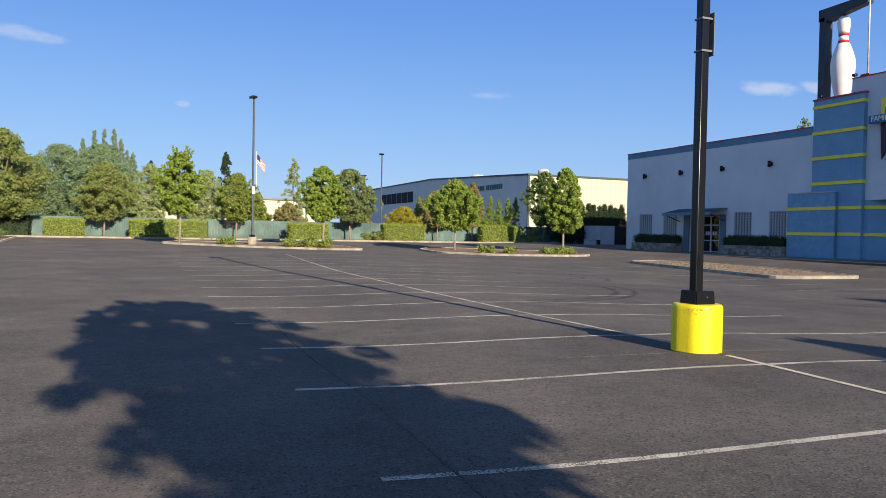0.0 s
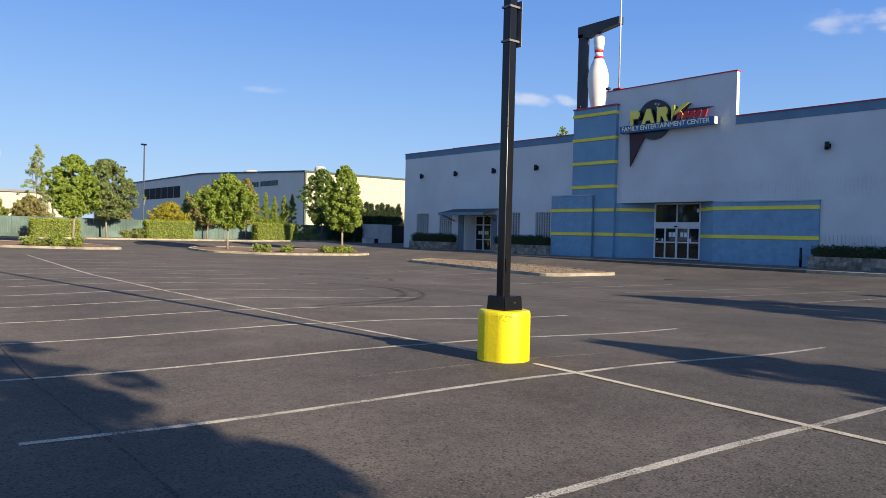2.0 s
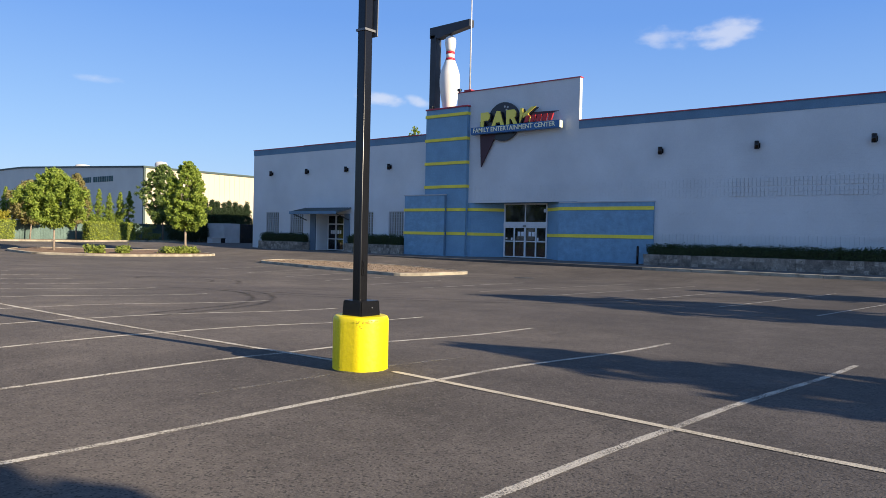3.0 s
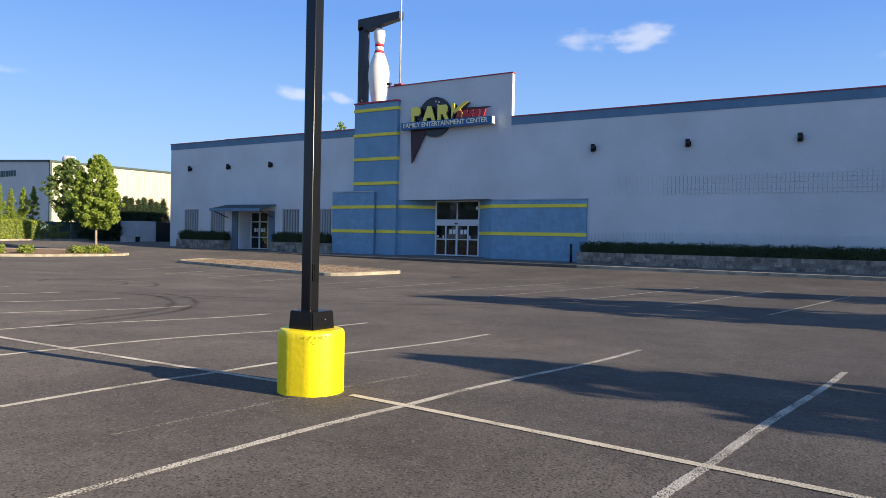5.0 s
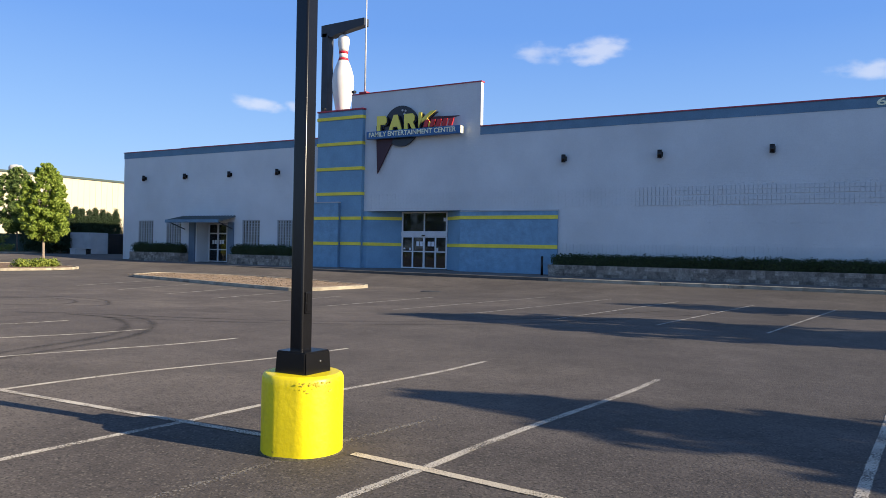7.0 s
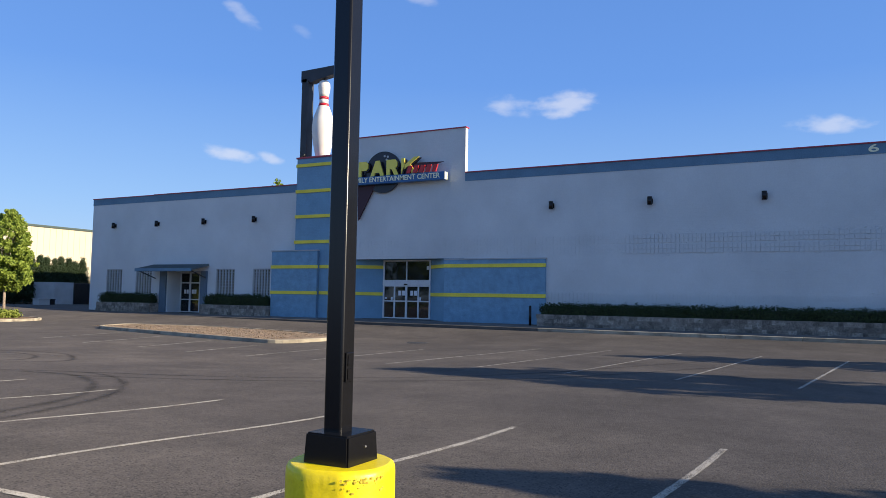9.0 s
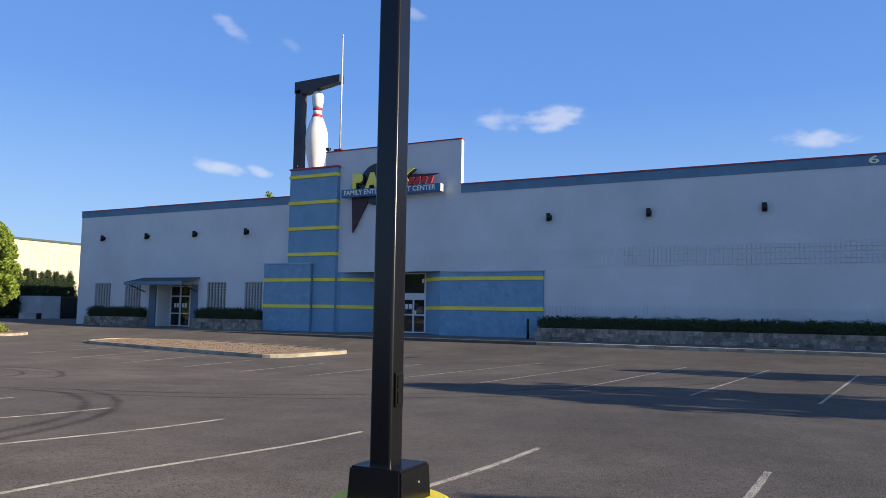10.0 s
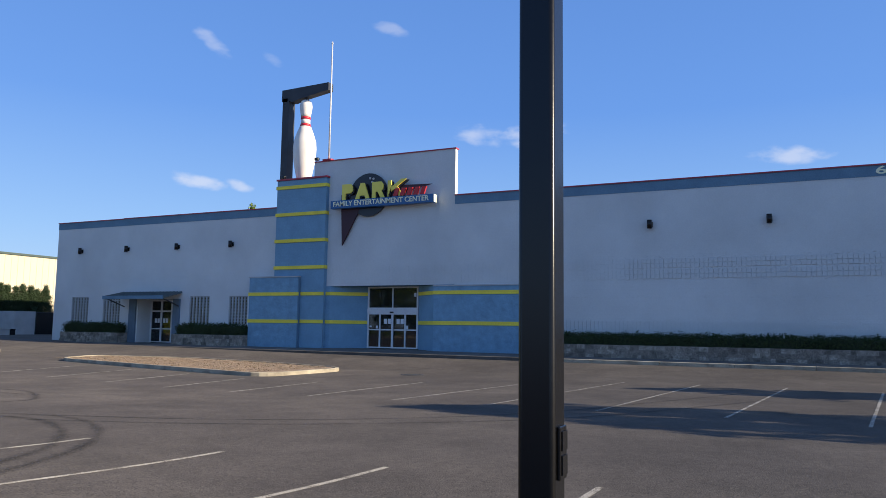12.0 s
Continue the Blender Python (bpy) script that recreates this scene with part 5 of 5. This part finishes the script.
tree("poplar_tree", (63.0, 57.0), 13.6, 3.6, 1.0, LEAF, 96, label="treetop showing behind the hall", count=3000)
# trees to the south that throw their shade across the stalls
SHADE = "street tree with a dense crown beside the car park"
for (x, y, h, w, s, k, trunk, lean, n) in ((2.5, -10.0, 9.1, 3.75, 107, "round", 4.75, -0.035, 3800), (10.35, -10.0, 6.35, 3.5, 102, "oval", 1.9, 0.0, 3000), (20.9, -10.0, 8.6, 4.9, 103, "oval", 3.6, -0.03, 4200),
                                           (28.1, -10.0, 7.4, 4.0, 104, "oval", 2.6, 0.0, 3000)):
    tree("street_tree", (x, y), h, w, trunk, LEAF, s, k, n, 0.2, SHADE, fill=0.85, clump=0.17, lump=0.06, lean=lean)

# hedges and low shrubs of the north side
for i, (x0, x1, y, h) in enumerate(((-8.2, -5.2, 71.5, 1.45), (-1.4, 5.2, 71.5, 1.5), (12.8, 16.6, 71.5, 1.5), (22.3, 26.7, 71.3, 1.65), (33.2, 37.8, 71.3, 1.7))):
    hedge("box_hedge", x0, x1, y, y + 1.5, level(x0, y) + 0.1, level(x0, y) + h + 0.1, LEAF_HEDGE, HEDGE_CORE, 200 + i, "clipped yellow-green hedge in the bed before the fence", 0.075, 260)
# leaves and core take dark colours that stand in for shade
hedge("dark_hedge", -13.0, -9.6, 73.5, 74.8, 0.5, 2.2, LEAF_DARK, SHADE_CORE, 210, "clipped hedge coloured dark for shade", 0.10, 130)


def shrub(x, y, r, h, mat, seed, label):
    s = thing("low_shrub", label, "shrub", (x, y, level(x, y) + 0.1), "low shrubs")
    rng = random.Random(seed)
    cl = [(x + rng.uniform(-r, r), y + rng.uniform(-r, r) * 0.7, level(x, y) + 0.12 + rng.uniform(0.1, h), 0.22) for _ in range(16)]
    part("leaves", leaf_mesh("leaves", cl, 700, 0.08, mat, seed), None, s)
    bm = bmesh.new()
    for c in cl[:8]:
        tube(bm, (x, y, level(x, y)), c[:3], 0.02, 0.008, 4)
    part("stems", bm, BARK, s)


for i, (x, y, r, h) in enumerate(((5.2, 54.8, 0.6, 0.5), (9.3, 51.6, 0.7, 0.45), (10.4, 50.9, 0.4, 0.6), (11.3, 50.3, 0.4, 0.5), (22.6, 48.3, 0.6, 0.5), (24.2, 47.6, 0.4, 0.4), (27.4, 47.3, 0.6, 0.35), (28.5, 47.4, 0.6, 0.35), (29.4, 47.9, 0.5, 0.3))):
    shrub(x, y, r * 0.85, h * 0.9, LEAF_YELLOW, 300 + i, "low sprawling green shrub on the planting island")
for i, x in enumerate((21.2, 22.0, 39.0, 40.2)):
    shrub(x - 0.4, 71.6, 0.7, 0.7 if i < 2 else 1.4, LEAF_RUST, 320 + i, "low russet shrub before the fence")

for i, (x, y) in enumerate(((-10.4, 57.5), (-10.8, 60.0), (-11.6, 58.5), (-12.4, 61.0), (-10.7, 63.0), (-13.0, 57.0), (-11.5, 65.0), (-10.9, 67.0))):
    shrub(x, y, 0.9, 0.5, LEAF_MID, 340 + i, "low green ground-cover shrub on the island")

# ---------- fence ----------
fence = thing("slatted_fence", "long dark green slatted fence behind the car park", "fence", (15, 75, 0.5))
x = -22.0
while x < 52:
    z = level(x + 1.2, 75)
    bm = bmesh.new()
    for k in range(16):
        a = x + 0.05 + k * 0.147
        box(bm, a, a + 0.138, 75.0 + 0.012 * (k % 2), 75.03 + 0.012 * (k % 2), z + 0.02, z + 1.85)
    box(bm, x + 0.04, x + 2.4, 75.05, 75.1, z + 0.3, z + 0.38)
    box(bm, x + 0.04, x + 2.4, 75.05, 75.1, z + 1.5, z + 1.58)
    tagged(part("fence_panel", bm, FENCE, fence), kind="stuff")
    part("post", boxes((x - 0.04, x + 0.04, 74.96, 75.04, z, z + 1.92)), FENCE, fence)
    x += 2.42

# ---------- buildings beyond ----------
shed = thing("warehouse", "large cream and grey metal warehouse with dark green roof edge", "building", (90, 150, 0.5), kind="structure")
WX = 59.7
bm = bmesh.new()
prism(bm, [(WX, 110, 6.8), (WX, 110, 11.4), (WX, 155, 13.2), (WX, 205, 13.0), (WX, 205, 6.8)], (0.3, 0, 0))
part("wall", bm, GREY_SIDING, shed, "pale grey metal wall in shade")
part("wall", boxes((WX, WX + 0.3, 110, 205, 0.3, 6.8)), GREY_SIDING, shed, "grey block lower wall")
bm = boxes((WX + 0.3, 125, 110, 110.3, 0.3, 11.4))
for i in range(64):
    box(bm, WX + 0.5 + i, WX + 0.56 + i, 109.96, 110.0, 0.3, 11.4)
part("wall", bm, CREAM, shed, "cream ribbed metal wall in sun")
part("roof_edge", boxes((WX - 0.15, 125, 109.8, 110.3, 11.4, 11.7)), GREEN_TRIM, shed, "dark green roof edge")
bm = bmesh.new()
prism(bm, [(WX - 0.15, 110, 11.4), (WX - 0.15, 110, 11.7), (WX - 0.15, 155, 13.5), (WX - 0.15, 205, 13.3), (WX - 0.15, 205, 13.0), (WX - 0.15, 155, 13.2)], (0.14, 0, 0))
part("roof_edge", bm, GREEN_TRIM, shed, "dark green roof edge")
bm = bmesh.new()
prism(bm, [(WX + 0.3, 110.3, 11.3), (WX + 0.3, 155, 13.1), (WX + 0.3, 205, 12.9), (WX + 0.3, 205, 12.6), (WX + 0.3, 110.3, 11.0)], (65, 0, 0))
part("roof", bm, ROOFING, shed)
part("corner_trim", boxes((WX - 0.04, WX + 0.3, 109.94, 110.2, 0.3, 11.4)), GREEN_TRIM, shed)
for i in range(6):
    y = 167 + i * 4.2
    part("window", boxes((WX - 0.05, WX - 0.002, y, y + 3.9, 8.6, 11.2)), DARK_IN, shed, "dark louvred window band")
for first, count in ((133.0, 3), (130.0, 4), (126.3, 9)):
    bm = bmesh.new()
    for j in range(count):
        y = first - 0.77 * j
        box(bm, WX - 0.08, WX - 0.01, y - 0.5, y, 9.6, 10.5)
    part("sign_bars", bm, TEAL, shed, "dark teal bars of wall lettering")
for (x, y, z, r) in ((66.0, 116, 11.1, 1.0), (66.0, 144, 11.9, 1.4)):
    v = thing("roof_vent", "pale round roof ventilator on the warehouse", "roof vent", (x, y, z), "roof vents")
    bm = bmesh.new()
    lathe(bm, (x, y, z), [(r * 0.75, 0), (r * 0.75, 0.9), (r, 1.0), (r, 1.7), (r * 0.8, 2.0), (r * 0.2, 2.1)], 20)
    part("drum", bm, PALE_BLOCK, v)
low = thing("low_building", "low cream building beyond the fence", "building", (8, 116, 0.5), kind="structure")
part("wall", boxes((-8, 24.5, 112, 124, 0.3, 5.9)), CREAM, low, "cream wall in sun")
part("roof", boxes((-8.3, 24.8, 111.7, 124.3, 5.9, 6.2)), ROOFING, low)
for i in range(6):
    part("window", boxes((-5 + i * 4.6, -3 + i * 4.6, 111.95, 111.998, 2.2, 3.8)), DARK_IN, low)

# bin enclosure beside the hall
pen = thing("bin_enclosure", "white painted block enclosure with a dark mesh gate", "enclosure", (45, 66, 0.3))
part("wall", boxes((44.35, 46.2, 66.0, 66.2, 0.0, 2.55)), PALE_BLOCK, pen, "white painted block wall")
part("wall", boxes((44.35, 44.55, 66.2, 69.0, 0.0, 2.55)), PALE_BLOCK, pen)
gate = part("gate", boxes((46.25, 46.31, 66.05, 66.11, 0.3, 2.5), (48.9, 48.96, 66.05, 66.11, 0.3, 2.5), (46.31, 48.9, 66.05, 66.11, 2.44, 2.5), (46.31, 48.9, 66.05, 66.11, 0.35, 0.41)), DARK_STEEL, pen, "dark steel gate")
part("gate_mesh", boxes((46.31, 48.9, 66.07, 66.09, 0.41, 2.44)), BLACK, gate, "dark mesh infill")
bin_ = thing("utility_box", "pale grey utility box on the sidewalk end", "utility box", (41.6, 63.5, 0.3))
part("body", boxes((41.1, 42.1, 63.2, 64.0, 0.15, 1.05), bevel=0.03), PALE_BLOCK, bin_)
part("lid", boxes((41.06, 42.14, 63.16, 64.04, 1.05, 1.1)), PALE_BLOCK, bin_)
bin2 = thing("waste_bin", "small black waste bin", "bin", (43.0, 64.4, 0.3))
part("body", boxes((42.7, 43.25, 64.2, 64.7, 0.15, 1.0), bevel=0.03), BLACK, bin2)
part("lid", boxes((42.67, 43.28, 64.17, 64.73, 1.0, 1.06), bevel=0.01), BLACK, bin2)

# flag
flag = thing("flagpole", "white flagpole with a striped flag", "flagpole", (10.75, 80, 0.5))
bm = bmesh.new()
tube(bm, (10.75, 80, 0.4), (10.75, 80, 9.7), 0.07, 0.045, 10)
part("pole", bm, STEEL, flag, "white painted pole")


def cloth(u, v):
    """A point of the drooping flag: u along it, v down it."""
    return (10.8 + 0.85 * u, 80 + 0.16 * math.sin(5 * u + 1.5 * v) * u, 9.35 - 1.05 * v - 0.95 * u ** 1.3 + 0.06 * math.sin(7 * u))


for s in range(13):
    bm = bmesh.new()
    us = [i / 14 for i in range(15)]
    start = 6 if s < 7 else 0
    grid = [[bm.verts.new(cloth(u, v)) for v in (s / 13, (s + 1) / 13)] for u in us[start:]]
    for a, b in zip(grid, grid[1:]):
        bm.faces.new((a[0], b[0], b[1], a[1])).smooth = True
    part("flag_stripe", bm, FLAG_RED if s % 2 == 0 else FLAG_WHITE, flag)
bm = bmesh.new()
grid = [[bm.verts.new(cloth(i / 14, k / 13)) for k in range(8)] for i in range(7)]
for i in range(6):
    for k in range(7):
        bm.faces.new((grid[i][k], grid[i + 1][k], grid[i + 1][k + 1], grid[i][k + 1])).smooth = True
part("flag_canton", bm, FLAG_BLUE, flag, "dark blue flag corner")

# trees west of the car park, mirrored in the glass of the doors
for i, (x, y, h) in enumerate(((-34, 58, 11.5), (-33, 65, 12), (-35, 72, 12.5), (-34, 79, 12), (-36, 87, 12))):
    tree("maple_tree", (x, y), h, 8.0, 1.2, LEAF, 400 + i, label="broad green maple at the far edge of the car park", count=3500, size=0.28)

# ---------- rough block courses and plaster splashes on the long wall ----------
rng = random.Random(5)
joined = bmesh.new()
shapes = {}
for k, z in enumerate((4.065, 4.28, 4.575, 4.79)):
    for i in range(180):
        y = 31.0 - 0.2 * (i + 1)
        front = 0.004 if y > 23.0 else 0.0
        d = 0.026 + 0.004 * (i % 2)
        row = (-d, -0.001, 0.016, 0.184, 0.0, 0.195)
        if -1.0 < y < 13.8:
            if d not in shapes:
                shapes[d] = mesh_of("block", boxes(row), WALL)
            ob = new("block", shapes[d])
            ob.parent = hall
            ob.matrix_parent_inverse = PLACE[hall.name].inverted()
            ob.matrix_basis = pose(F, y, z)
        else:
            box(joined, F - front + (-0.012 if y > 14 else row[0]), F - front + row[1], y + row[2], y + row[3], z, z + row[5])
for k in range(3):
    for i in range(112):
        y = 18.1 - 0.2 * (i + 1)
        d = rng.choice((0.01, 0.014, 0.018))
        box(joined, F - d - 0.008, F - 0.001, y + 0.011, y + 0.189, 1.45 + k * 0.21, 1.45 + (k + 1) * 0.21 - 0.012)
tagged(part("block_courses", joined, WALL, hall, "small square block courses"), kind="stuff")


def lump(bm, x, y, z, w, h, d):
    """One flattened blob of plaster on a wall facing -x."""
    rim = [bm.verts.new((x + 0.002, y + w * math.cos(a) * rng.uniform(0.6, 1.1), z + h * math.sin(a) * rng.uniform(0.6, 1.1))) for a in [2 * math.pi * i / 6 for i in range(6)]]
    tip = bm.verts.new((x - d, y + w * rng.uniform(-0.3, 0.3), z + h * rng.uniform(-0.3, 0.3)))
    for i in range(6):
        bm.faces.new((rim[i], rim[(i + 1) % 6], tip)).smooth = True


splash = bmesh.new()
for z, spread, count, y0, y1 in ((5.06, 0.035, 420, -6, 31), (4.53, 0.03, 420, -6, 31), (4.01, 0.03, 380, -6, 31), (3.2, 0.05, 300, -6, 18), (8.19, 0.03, 300, -6, 23), (2.1, 0.05, 200, -6, 18)):
    for i in range(count):
        y = rng.uniform(y0, y1)
        if 0.5 + 0.5 * noise.noise((y * 0.8, z * 3, 1.0)) < rng.uniform(0.1, 0.75):
            continue
        lump(splash, F - (0.004 if y > 23 else 0.0), y, z + rng.gauss(0, spread), rng.uniform(0.04, 0.14), rng.uniform(0.012, 0.035), rng.uniform(0.012, 0.03))
bmesh.ops.recalc_face_normals(splash, faces=splash.faces[:])
tagged(part("plaster_splash", splash, WALL, hall, "rough plaster ridges on the wall"), kind="stuff")

ridges = bmesh.new()
for i, z in enumerate((4.72, 4.93, 5.14, 5.35, 5.56)):
    y = 36.6
    while y < 54.4:
        w = rng.uniform(1.5, 5.0)
        if rng.random() < 0.75:
            box(ridges, F - 0.012, F - 0.001, y, min(54.4, y + w), z - 0.012, z + rng.uniform(0.004, 0.016))
        y += w + rng.uniform(0.05, 0.6)
tagged(part("course_ridges", ridges, WALL, hall, "thin raised courses on the painted wall"), kind="stuff")

# loose bark and dry grass on the kerbed island
rng = random.Random(77)
chips = bmesh.new()
for i in range(5200):
    v = rng.random()
    y = 24.3 + 13.0 * v
    x = rng.uniform(25.2 + 1.5 * v, 29.9 + 1.3 * math.sin(math.pi * min(1, v * 1.1)))
    s, a = rng.uniform(0.015, 0.045), rng.uniform(0, 6.28)
    c, u = Vector((x, y, level(x, y) + 0.108 + rng.uniform(0.012, 0.035))), Vector((math.cos(a) * s, math.sin(a) * s, rng.uniform(-0.03, 0.03)))
    w = Vector((-math.sin(a), math.cos(a), 0)) * s * 0.4
    chips.faces.new([chips.verts.new(c + q) for q in (u, w, -u, -w)])
BARK_CHIP = material("bark_chips", (0.36, 0.27, 0.17), 0.95, second=(0.12, 0.08, 0.05), random_by="island")
single("bark_litter", chips, BARK_CHIP, "loose dry bark and grass litter on the kerbed island", "litter", kind="stuff")
